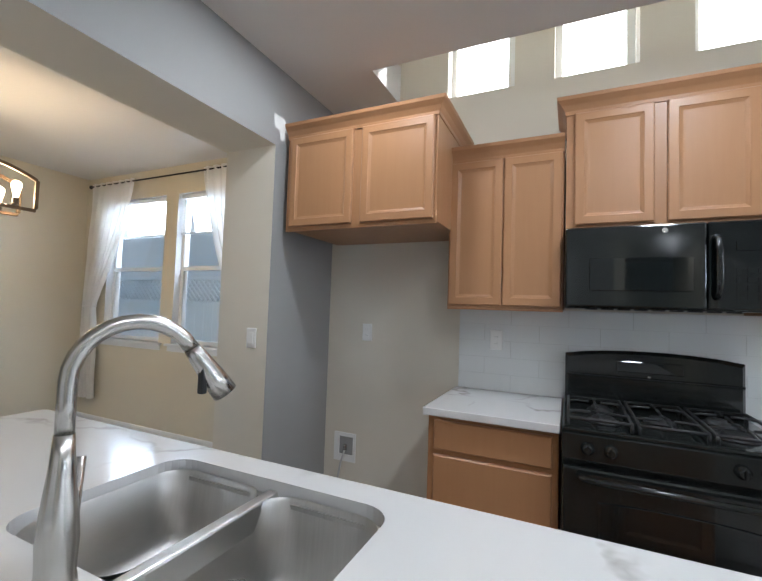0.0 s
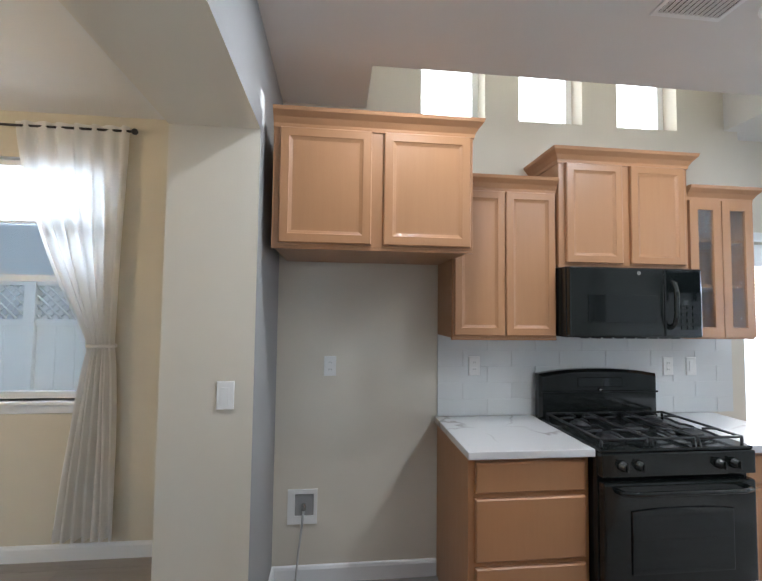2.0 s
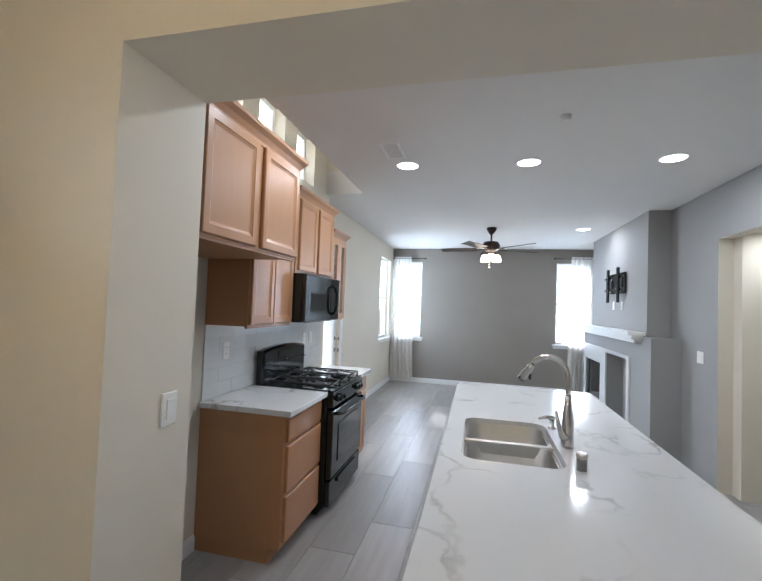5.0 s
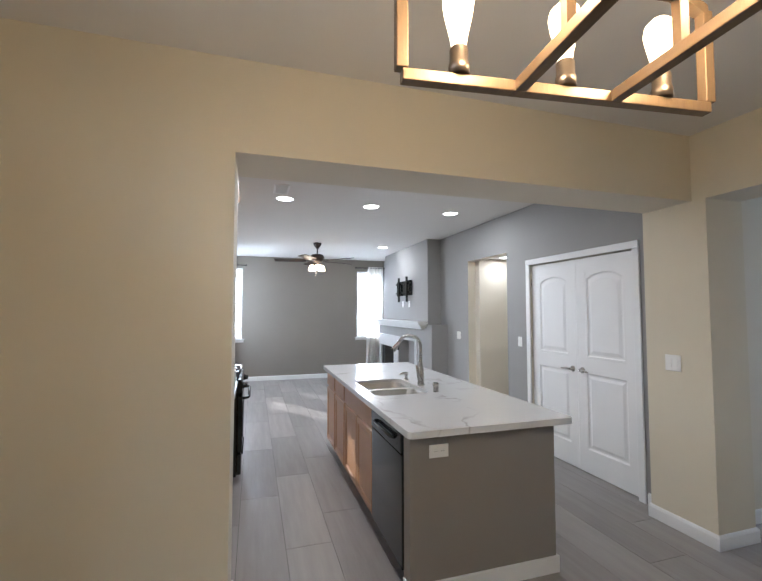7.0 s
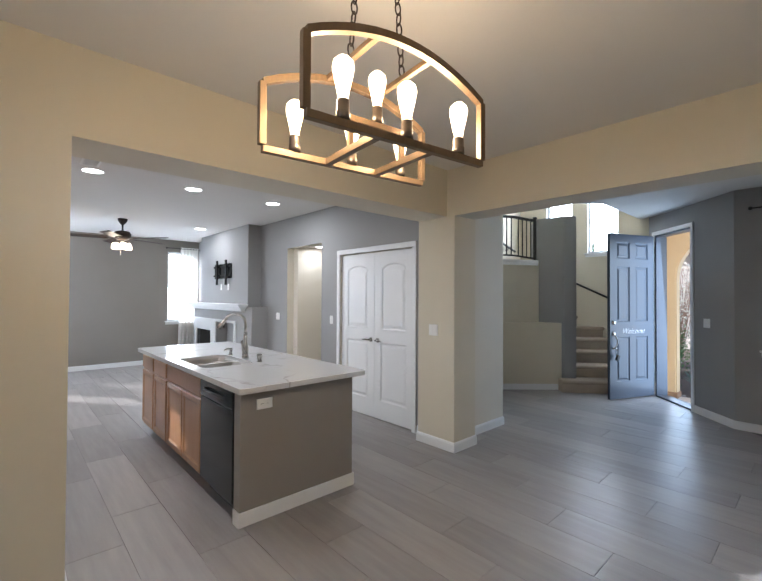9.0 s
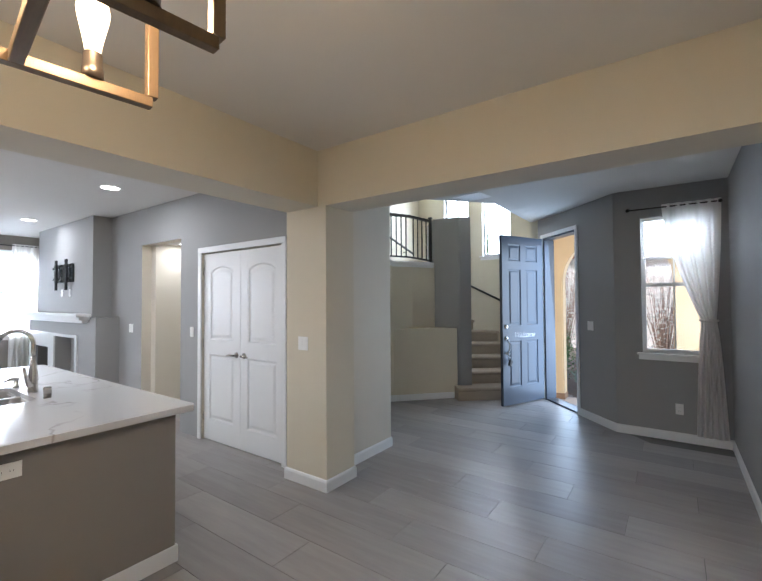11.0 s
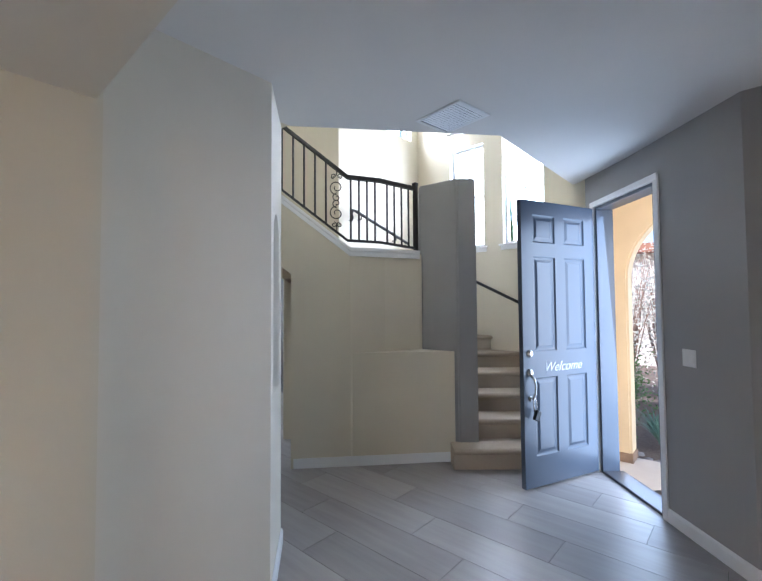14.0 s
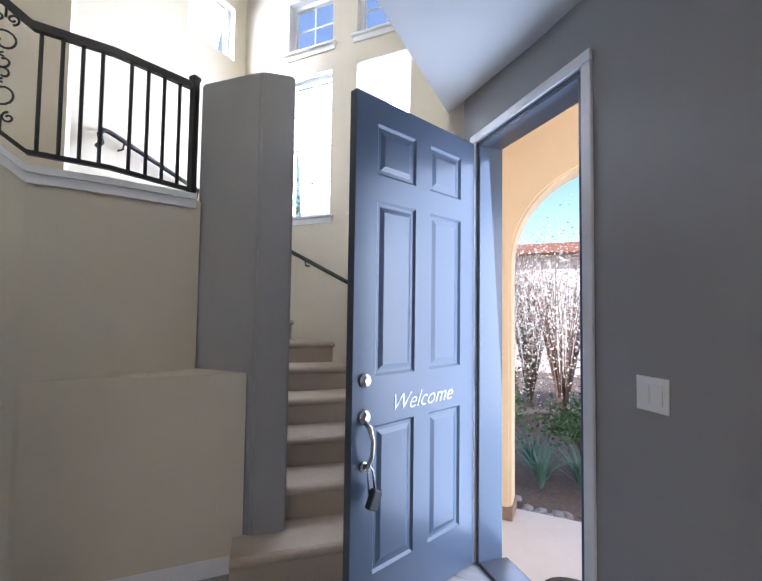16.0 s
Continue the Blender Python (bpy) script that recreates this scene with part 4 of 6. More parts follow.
plate("outlet", -1.107, 2.4195, 1.20, 0)
plate("outlet", -0.254, 2.4085, 1.20, 0)
plate("outlet", 1.005, 2.4085, 1.195, 0)
plate("switch", 1.165, 2.4085, 1.195, 0)
plate("switch", -1.52, 1.7635, 1.17, 0)
SHIFT = Vector((0, 0, 0))
plate("outlet", -1.5935, 0.765, 0.772, -90, True)
plate("double_switch", 1.99, -1.2695, 1.16, 180)
plate("switch", 0.48, -1.2695, 1.17, 180)
plate("double_switch", -1.47, -1.1295, 1.16, 180)
plate("outlet", 5.7995, 1.85, 0.36, 90)
plate("outlet", 5.7995, 1.46, 0.36, 90)
plate("outlet", 5.7995, -0.45, 0.36, 90)
plate("outlet", -4.02, -4.1195, 0.34, 180)
ex, ey = on_door_wall(0.44, -0.0005)
plate("double_switch", ex, ey, 1.18, 133)
nx, ny = on_stair(0.1)
plate("outlet", nx - 0.45, ny - 0.52, 0.32, -130)

SHIFT = Vector((0.14, 0.066, 0))
# recessed water box with its hose in the fridge space
wb = thing("water_supply_box", "white recessed ice-maker water box with a hose", "water box", -1.25, 2.4, 0.35)
b4 = slab([-1.33, -1.29, -1.185, -1.165], [0.32, 0.365, 0.485, 0.51], lambda u, z: not (-1.29 < u < -1.185 and 0.365 < z < 0.485), 0.008)
b4.transform(Matrix.Translation((0, 2.411, 0)))
part("flange", b4, PLASTIC, wb)
bm = bmesh.new()
box(bm, -1.29, 2.417, 0.365, -1.185, 2.4195, 0.485)
part("recess", bm, GREY, wb)
bm = bmesh.new()
lathe(bm, [(0.012, 0), (0.012, 0.03), (0.007, 0.035)], 12, pose(-1.24, 2.405, 0.40))
part("valve", bm, NICKEL, wb)
bm = bmesh.new()
sweep(bm, [(-1.24, 2.40, 0.40), (-1.245, 2.36, 0.33), (-1.26, 2.345, 0.2), (-1.27, 2.33, 0.06), (-1.24, 2.29, 0.012), (-1.1, 2.2, 0.008), (-0.95, 2.22, 0.008), (-0.86, 2.33, 0.008)], 0.006, 8)
part("hose", bm, material("grey_hose", (0.45, 0.44, 0.42), 0.4), wb)

SHIFT = Vector((0, 0, 0))
# ---------------- island ----------------
IX0, IX1, IY0, IY1 = -1.592, 0.985, 0.01, 0.933
end = thing("kitchen_island", "taupe painted island end and back panel", "island", -0.2, 0.2, 0)
bm = bmesh.new()
box(bm, IX0, IY0, 0, IX0 + 0.09, IY1, 0.868)
box(bm, IX0 + 0.09, IY0, 0, IX1, IY0 + 0.2, 0.868)
part("panel", bm, TAUPE, end)
bm = bmesh.new()
box(bm, IX0 - 0.014, IY0 - 0.014, 0, IX0 - 0.0005, IY1 + 0.012, 0.095, bevel=0.004)
part("end_baseboard", bm, WHITE, end)
bm = bmesh.new()
box(bm, IX0, IY0 - 0.014, 0, IX1, IY0 - 0.0005, 0.095, bevel=0.004)
part("back_baseboard", bm, WHITE, end)
bm = bmesh.new()
box(bm, IX0, IY1 + 0.0005, 0, IX0 + 0.08, IY1 + 0.012, 0.095, bevel=0.004)
part("return_baseboard", bm, WHITE, end)


def island_unit(x0, x1, fronts, label):
    c = thing("island_cabinet", label, "cabinet", (x0 + x1) / 2, 0.6, 0, 180, "island cabinets")
    b3 = bmesh.new()
    box(b3, x0 + 0.001, IY0 + 0.201, 0.09, x1 - 0.001, 0.915, 0.868)
    box(b3, x0 + 0.001, IY0 + 0.201, 0.0, x1 - 0.001, 0.84, 0.0895)
    if x0 < -0.1:
        b3.free()
        b3 = bmesh.new()
        box(b3, x0 + 0.001, IY0 + 0.201, 0.09, x1 - 0.001, 0.915, 0.60)
        box(b3, x0 + 0.001, 0.895, 0.60, x1 - 0.001, 0.915, 0.868)
        box(b3, x0 + 0.001, IY0 + 0.201, 0.0, x1 - 0.001, 0.84, 0.0895)
    part("body", b3, MAPLE, c)
    for kind, a, b, lo, hi in fronts:
        b3 = bmesh.new()
        panel(b3, -b, -a, lo, hi, RAISED if kind == "door" else FLAT, pose(0, 0, 0, 0, 0, 180), yb=-0.935)
        part(kind, b3, MAPLE, c)


island_unit(-0.875, 0.05, [("false_front", -0.855, 0.03, 0.71, 0.845), ("door", -0.855, -0.42, 0.12, 0.685), ("door", -0.405, 0.03, 0.12, 0.685)], "maple island sink cabinet with two doors under a plain front")
for a, b in ((0.05, 0.51), (0.51, 0.97)):
    island_unit(a, b, [("drawer", a + 0.02, b - 0.02, 0.71, 0.845), ("door", a + 0.02, b - 0.02, 0.12, 0.685)], "maple island cabinet, drawer over door")
dw = thing("dishwasher", "black built-in dishwasher in the island", "dishwasher", -1.19, 0.6, 0)
bm = bmesh.new()
box(bm, -1.493, IY0 + 0.205, 0.1, -0.882, 0.90, 0.862)
box(bm, -1.493, IY0 + 0.205, 0.0, -0.882, 0.86, 0.0995)
part("body", bm, BLACK, dw)
bm = bmesh.new()
box(bm, -1.49, 0.901, 0.11, -0.885, 0.94, 0.73, bevel=0.006)
part("door", bm, BLACK, dw)
bm = bmesh.new()
box(bm, -1.49, 0.901, 0.735, -0.885, 0.945, 0.86, bevel=0.008)
cp = part("control_strip", bm, BLACK, dw)
bm = bmesh.new()
sweep(bm, [(-1.38, 0.945, 0.80), (-1.35, 0.965, 0.80), (-1.03, 0.965, 0.80), (-1.0, 0.945, 0.80)], 0.011, 8)
part("handle", bm, BLACK, cp)

# island top with the sink cut-out
SX0, SX1, SY0, SY1 = -0.762, -0.075, 0.435, 0.87


def rounded(x0, x1, y0, y1, r, n=6):
    out = []
    for cx, cy, a0 in ((x1 - r, y1 - r, 0), (x0 + r, y1 - r, 90), (x0 + r, y0 + r, 180), (x1 - r, y0 + r, 270)):
        out += [(cx + r * math.cos(radians(a0 + 90 * k / n)), cy + r * math.sin(radians(a0 + 90 * k / n))) for k in range(n + 1)]
    return out


def ring_faces(bm, a, b, flip=False):
    n = len(a)
    for i in range(n):
        f = (a[i], a[(i + 1) % n], b[(i + 1) % n], b[i])
        bm.faces.new(f[::-1] if flip else f)


bm = bmesh.new()
hole = rounded(SX0, SX1, SY0, SY1, 0.07)
edge = rounded(-1.668, 1.055, -0.073, 0.967, 0.03)
loops = []
for pts, z in ((hole, 0.8695), (hole, 0.907), (edge, 0.9045), (edge, 0.8695)):
    loops.append([bm.verts.new((x, y, z)) for x, y in pts])
top_in = loops[1]
outer_top = [bm.verts.new((x, y, 0.907)) for x, y in rounded(-1.665, 1.052, -0.070, 0.964, 0.028)]
for a, b in ((loops[0], top_in), (top_in, outer_top), (outer_top, loops[2]), (loops[2], loops[3]), (loops[3], loops[0])):
    ring_faces(bm, a, b)
bmesh.ops.recalc_face_normals(bm, faces=bm.faces)
solo("island_worktop", bm, QUARTZ, "long white quartz island top with grey veins", "worktop")

sink = thing("kitchen_sink", "undermount double-bowl brushed steel sink", "sink", (SX0 + SX1) / 2, 0.64, 0.7)
xm = -0.41
for a, b in ((SX0 + 0.012, xm - 0.012), (xm + 0.012, SX1 - 0.012)):
    bm = bmesh.new()
    rows = []
    for ins, z, r in ((-0.004, 0.884, 0.075), (0.0, 0.876, 0.075), (0.012, 0.72, 0.07), (0.02, 0.685, 0.065), (0.05, 0.672, 0.05), (0.10, 0.668, 0.03)):
        rows.append([bm.verts.new((x, y, z)) for x, y in rounded(a + ins, b - ins, SY0 + 0.015 + ins, SY1 - 0.015 - ins, r)])
    for r0, r1 in zip(rows, rows[1:]):
        ring_faces(bm, r0, r1)
    bm.faces.new(rows[-1])
    for f in bm.faces:
        f.smooth = True
    bowl = part("bowl", bm, STEEL, sink)
    bm = bmesh.new()
    lathe(bm, [(0.043, 0.0), (0.043, 0.003), (0.035, 0.004), (0.03, 0.001), (0.01, 0.001)], 20, pose((a + b) / 2, 0.64, 0.669))
    part("drain", bm, NICKEL, bowl)
bm = bmesh.new()
box(bm, xm - 0.016, SY0 + 0.004, 0.79, xm + 0.016, SY1 - 0.004, 0.885, bevel=0.006)
for x0, x1, y0, y1 in ((SX0 - 0.02, SX1 + 0.02, SY0 - 0.02, SY0 + 0.02), (SX0 - 0.02, SX1 + 0.02, SY1 - 0.02, SY1 + 0.02), (SX0 - 0.02, SX0 + 0.012, SY0 + 0.02, SY1 - 0.02), (SX1 - 0.012, SX1 + 0.02, SY0 + 0.02, SY1 - 0.02)):
    box(bm, x0, y0, 0.858, x1, y1, 0.869)
part("rim", bm, STEEL, sink)

FXX, FYY = -0.44, 0.383
fau = thing("kitchen_faucet", "brushed nickel pull-down gooseneck faucet", "faucet", FXX, FYY, 0.907)
bm = bmesh.new()
lathe(bm, [(0.03, 0.0), (0.03, 0.012), (0.027, 0.03), (0.029, 0.08), (0.026, 0.12), (0.018, 0.19), (0.0145, 0.24)], 20, pose(FXX, FYY, 0.9075))
part("body", bm, NICKEL, fau)
bm = bmesh.new()
pts = [(FXX, FYY, 1.145), (FXX, FYY, 1.2)]
for k in range(13):
    a = math.pi - k * radians(150) / 12
    pts.append((FXX + 0.52 * 0.095 * (1 + math.cos(a)), FYY + 0.854 * 0.095 * (1 + math.cos(a)), 1.229 + 0.095 * math.sin(a)))
sweep(bm, pts, 0.0135, 14)
part("spout", bm, NICKEL, fau)
last, prev = Vector(pts[-1]), Vector(pts[-2])
dirn = (last - prev).normalized()
bm = bmesh.new()
sweep(bm, [last, last + dirn * 0.02, last + dirn * 0.07, last + dirn * 0.105], [0.0145, 0.017, 0.022, 0.023], 16)
head = part("spray_head", bm, NICKEL, fau)
bm = bmesh.new()
mid = last + dirn * 0.06 + Vector((0, -0.019, -0.008))
box(bm, mid.x - 0.007, mid.y - 0.006, mid.z - 0.026, mid.x + 0.007, mid.y + 0.006, mid.z + 0.026, bevel=0.003)
part("button", bm, IRON, head, "black spray button")
bm = bmesh.new()
sweep(bm, [(FXX - 0.005, FYY, 0.955), (FXX - 0.032, FYY + 0.026, 0.96), (FXX - 0.046, FYY + 0.045, 1.0), (FXX - 0.064, FYY + 0.064, 1.082)], [0.02, 0.018, 0.011, 0.008], 12)
part("lever", bm, NICKEL, fau)
bm = bmesh.new()
lathe(bm, [(0.021, 0), (0.021, 0.05), (0.023, 0.051), (0.023, 0.066), (0.018, 0.07)], 18, pose(-0.738, 0.385, 0.9075))
solo("air_gap_cap", bm, NICKEL, "brushed nickel air gap cap on the island top", "air gap")
sd = thing("soap_dispenser", "brushed nickel soap dispenser by the sink", "soap dispenser", -0.15, 0.405, 0.907)
bm = bmesh.new()
lathe(bm, [(0.022, 0), (0.022, 0.006), (0.014, 0.01), (0.013, 0.045)], 16, pose(-0.15, 0.405, 0.9075))
part("base", bm, NICKEL, sd)
bm = bmesh.new()
sweep(bm, [(-0.15, 0.39, 0.963), (-0.15, 0.435, 0.968), (-0.15, 0.475, 0.955)], [0.013, 0.011, 0.006], 10)
part("pump_head", bm, NICKEL, sd)

# ---------------- doors ----------------
def leaf(name, m, w, h, th, panels, mat, label, hinge_kind=""):
    """A panelled door leaf: x along its width, front along -y. panels: (x0, x1, z0, z1, arch)."""
    t = thing(name, label, "door")
    t.matrix_basis = m
    PLACED[t.name] = m.copy()
    us = sorted({0.0, w, *[p[0] for p in panels], *[p[1] for p in panels]})
    zs = sorted({0.0, h, *[p[2] for p in panels], *[p[3] for p in panels]})
    b4 = slab(us, zs, lambda u, z: not any(p[0] < u < p[1] and p[2] < z < p[3] for p in panels), th)
    part("frame", b4, mat, t, local=True)
    for x0, x1, z0, z1, arch in panels:
        b3 = bmesh.new()
        if arch:
            panel(b3, x0, x1, z0, z1, [(0, th - 0.004), (0, 0.0015), (0.004, 0.0005), (0.02, 0.0005), (0.03, 0.010), (0.045, 0.010), (0.075, 0.003)], arch=0.055, flat_to=0.015)
        else:
            panel(b3, x0, x1, z0, z1, [(0, th - 0.004), (0, 0.001), (0.012, 0.011), (0.026, 0.011), (0.05, 0.003)])
        part("panel", b3, mat, t, local=True)
    return t


DW = 0.662
for k, x0 in enumerate((-0.383, -1.048)):
    pn = [(0.11, DW - 0.11, 0.22, 0.93, 0), (0.11, DW - 0.11, 1.07, 1.90, 1)]
    d = leaf("double_door_leaf", pose(x0 + DW, -1.295, 0.01, 0, 0, 180), DW, 2.03, 0.035, pn, WHITE, "white panelled closet door leaf, closed")
    hx = 0.60 if k == 0 else 0.06
    bm = bmesh.new()
    lathe(bm, [(0.03, 0), (0.03, 0.006), (0.012, 0.01), (0.011, 0.045)], 16, pose(hx, 0, 0.95, 90, 0, 0))
    s = -1 if k == 0 else 1
    sweep(bm, [(hx, -0.045, 0.95), (hx + s * 0.05, -0.05, 0.952), (hx + s * 0.11, -0.046, 0.945)], [0.011, 0.009, 0.007], 8)
    part("lever_handle", bm, NICKEL, d, "brushed nickel lever", local=True)
    if k == 0:
        for hz in (0.2, 1.0, 1.8):
            bm = bmesh.new()
            sweep(bm, [(-0.004, -0.006, hz), (-0.004, -0.006, hz + 0.09)], 0.006, 8)
            part("hinge", bm, NICKEL, d, local=True)

tipx, tipy = -2.035, -4.385
hx0, hy0 = on_door_wall(1.526, -0.028)
ang = math.degrees(math.atan2(hy0 - tipy, hx0 - tipx))
FW = math.hypot(hx0 - tipx, hy0 - tipy)
pn = []
for a, b in ((0.13, FW / 2 - 0.055), (FW / 2 + 0.055, FW - 0.13)):
    pn += [(a, b, 0.25, 0.90, 0), (a, b, 1.12, 1.93, 0), (a, b, 2.05, 2.29, 0)]
fd = leaf("front_door", pose(tipx, tipy, 0.022, 0, 0, ang), FW, 2.41, 0.045, pn, DOORBLUE, "slate-blue six-panel front door standing open")
bm = bmesh.new()
lathe(bm, [(0.034, 0), (0.034, 0.008), (0.022, 0.02), (0.015, 0.022)], 18, pose(0.07, 0, 1.11, 90, 0, 0))
part("deadbolt", bm, NICKEL, fd, "satin nickel deadbolt", local=True)
bm = bmesh.new()
lathe(bm, [(0.034, 0), (0.033, 0.008), (0.02, 0.02), (0.012, 0.022)], 18, pose(0.07, 0, 0.95, 90, 0, 0))
sweep(bm, [(0.07, -0.01, 0.93), (0.07, -0.04, 0.91), (0.072, -0.06, 0.86), (0.072, -0.055, 0.79), (0.07, -0.03, 0.745), (0.07, 0.0, 0.735)], [0.012, 0.012, 0.009, 0.009, 0.011, 0.014], 10)
lathe(bm, [(0.024, 0), (0.022, 0.008), (0.01, 0.012)], 16, pose(0.07, 0, 0.735, 90, 0, 0))
part("grip_handle", bm, NICKEL, fd, "satin nickel grip handle", local=True)
lb = thing("lock_box", "small black key lock box hung on the door handle", "lock box", *[tipx + 0.07 * math.cos(radians(ang)) + 0.05 * math.sin(radians(ang)), tipy + 0.07 * math.sin(radians(ang)) - 0.05 * math.cos(radians(ang)), 0.6], ang)
bm = bmesh.new()
box(bm, -0.022, -0.018, -0.01, 0.03, 0.014, 0.075, pose(0, 0, 0, 0, 25, 0), 0.006)
part("case", bm, IRON, lb, local=True)
bm = bmesh.new()
sweep(bm, [(-0.01, 0, 0.06), (-0.018, 0, 0.15), (-0.005, 0, 0.175), (0.012, 0, 0.15), (0.025, 0, 0.06)], 0.005, 8)
part("shackle", bm, NICKEL, lb, local=True)
txt = bpy.data.curves.new("welcome", "FONT")
txt.body, txt.size, txt.extrude, txt.shear, txt.offset = "Welcome", 0.118, 0.0008, 0.4, -0.002
txt.align_x = "CENTER"
tob = new("lettering", txt)
txt.materials.append(material("white_vinyl_letters", (0.85, 0.86, 0.88), 0.4))
tob.parent = fd
tob.matrix_basis = pose(0.46, -0.0015, 0.945, 90, 0, 0)
tagged(tob, "white lettering that reads Welcome")
# frame, threshold of the front door
m = pose(*on_door_wall(0), 0, 0, 0, math.degrees(math.atan2(DD.y, DD.x)))
fr2 = tagged(new("door_frame_front"), "slate-blue front door frame and dark threshold", "door frame", "", "structure")
PLACED[fr2.name] = Matrix()
for a, b in ((0.725, 0.755), (1.513, 1.543)):
    bm = bmesh.new()
    box(bm, a, -0.158, 0, b, -0.002, 2.42, m, 0.003)
    part("jamb", bm, DOORBLUE, fr2)
bm = bmesh.new()
box(bm, 0.725, -0.158, 2.4205, 1.543, -0.002, 2.448, m, 0.003)
part("head", bm, DOORBLUE, fr2)
bm = bmesh.new()
box(bm, 0.756, -0.19, 0.0, 1.512, -0.004, 0.022, m, 0.005)
part("threshold", bm, material("bronze_threshold", (0.10, 0.10, 0.11), 0.4, 0.7), fr2)

# inner door of the back room, ajar
leaf("inner_door", pose(1.88, -3.60, 0.01, 0, 0, 70), 0.76, 2.03, 0.035, [(0.11, 0.65, 0.22, 0.93, 0), (0.11, 0.65, 1.07, 1.90, 0)], WHITE, "white panelled inner door standing ajar")


# ---------------- windows ----------------
def window(name, m, w, h, label, mid=0.5, cols=1, rows=1, sill=True, blind=0.0, depth=0.09, cat="window"):
    """A vinyl window: x along, room on -y, foot at the opening's bottom, glass depth metres out."""
    t = tagged(new(name), label, cat, "", "structure")
    t.matrix_basis = m
    PLACED[t.name] = m.copy()
    f = 0.04
    b4 = slab([0, f, w - f, w], [0, f, h * mid - 0.02, h * mid + 0.02, h - f, h] if mid else [0, f, h - f, h], lambda u, z: not (f < u < w - f and f < z < h - f and not (mid and abs(z - h * mid) < 0.02)), 0.05)
    b4.transform(Matrix.Translation((0, depth - 0.02, 0)))
    part("window_frame", b4, VINYL, t, local=True)
    spans = [(f, h * mid - 0.02), (h * mid + 0.02, h - f)] if mid else [(f, h - f)]
    for z0, z1 in spans:
        b3 = bmesh.new()
        box(b3, f - 0.005, depth, z0 - 0.005, w - f + 0.005, depth + 0.006, z1 + 0.005)
        p = part("pane", b3, PANE, t, local=True)
        p.visible_shadow = False
    for c in range(1, cols):
        b3 = bmesh.new()
        box(b3, w * c / cols - 0.008, depth - 0.006, f, w * c / cols + 0.008, depth - 0.0005, h - f)
        part("glazing_bar", b3, VINYL, t, local=True)
    for r in range(1, rows):
        b3 = bmesh.new()
        box(b3, f, depth - 0.007, h * r / rows - 0.008, w - f, depth - 0.0005, h * r / rows + 0.008)
        part("glazing_bar", b3, VINYL, t, local=True)
    if sill:
        b3 = bmesh.new()
        box(b3, -0.05, -0.045, -0.022, w + 0.05, depth - 0.021, 0.0, bevel=0.005)
        box(b3, -0.035, -0.016, -0.075, w + 0.035, -0.002, -0.0225, bevel=0.003)
        part("window_sill", b3, WHITE, t, local=True)
    return t


def blind(m, w, z_top, drop, label, n_pitch=0.022, tilt=20):
    t = thing("window_blind", label, "blind")
    t.matrix_basis = m
    PLACED[t.name] = m.copy()
    b3 = bmesh.new()
    box(b3, 0.01, 0.02, z_top - 0.035, w - 0.01, 0.055, z_top, bevel=0.003)
    part("headrail", b3, VINYL, t, local=True)
    n = int(drop / n_pitch)
    b3 = bmesh.new()
    box(b3, -(w - 0.03) / 2, -0.012, -0.0012, (w - 0.03) / 2, 0.012, 0.0012)
    me = None
    for k in range(n):
        mm = pose(w / 2, 0.038, z_top - 0.045 - k * n_pitch, tilt, 0, 0)
        if me is None:
            sl = part("slat", b3, VINYL, t, local=True)
            me = sl.data
        else:
            sl = new("slat", me)
            sl.parent = t
        sl.matrix_basis = mm
    b3 = bmesh.new()
    box(b3, 0.012, 0.028, z_top - 0.06 - n * n_pitch, w - 0.012, 0.048, z_top - 0.045 - n * n_pitch, bevel=0.003)
    part("bottom_rail", b3, VINYL, t, local=True)


for x1, nm in ((-2.40, "window_1"), (-3.48, "window_2")):
    window(nm, pose(x1 - 0.90, 2.82, 0.95), 0.90, 1.50, "white vinyl dining room window")
    blind(pose(x1 - 0.90, 2.83, 0.95), 0.90, 1.49, 0.34, "white blind drawn up at the window top", 0.012)
for i, x1 in enumerate((-0.05, 0.59, 1.25)):
    window("window_%d" % (3 + i), pose(x1 - 0.41, 2.485, 2.72), 0.41, 0.5, "small high fixed kitchen window", 0, sill=False, depth=0.12)
window("window_6", pose(5.8, 2.52, 0.92, 0, 0, -90), 0.54, 1.55, "living room window beside the corner")
window("window_7", pose(5.8, -0.6, 0.92, 0, 0, -90), 0.60, 1.55, "living room window by the fireplace")
window("window_8", pose(4.75, 2.60, 0.92), 0.80, 1.53, "living room side window")
blind(pose(5.8, 2.52, 0.92, 0, 0, -90), 0.54, 1.54, 0.12, "white blind drawn up", 0.012)
blind(pose(5.8, -0.6, 0.92, 0, 0, -90), 0.60, 1.54, 0.12, "white blind drawn up", 0.012)
window("window_9", pose(-3.70, -4.12, 0.92, 0, 0, 180), 0.60, 1.50, "white vinyl front room window", cols=2)
blind(pose(-3.70, -4.12, 0.92, 0, 0, 180), 0.60, 1.49, 0.40, "white blind half drawn at the window", 0.016)
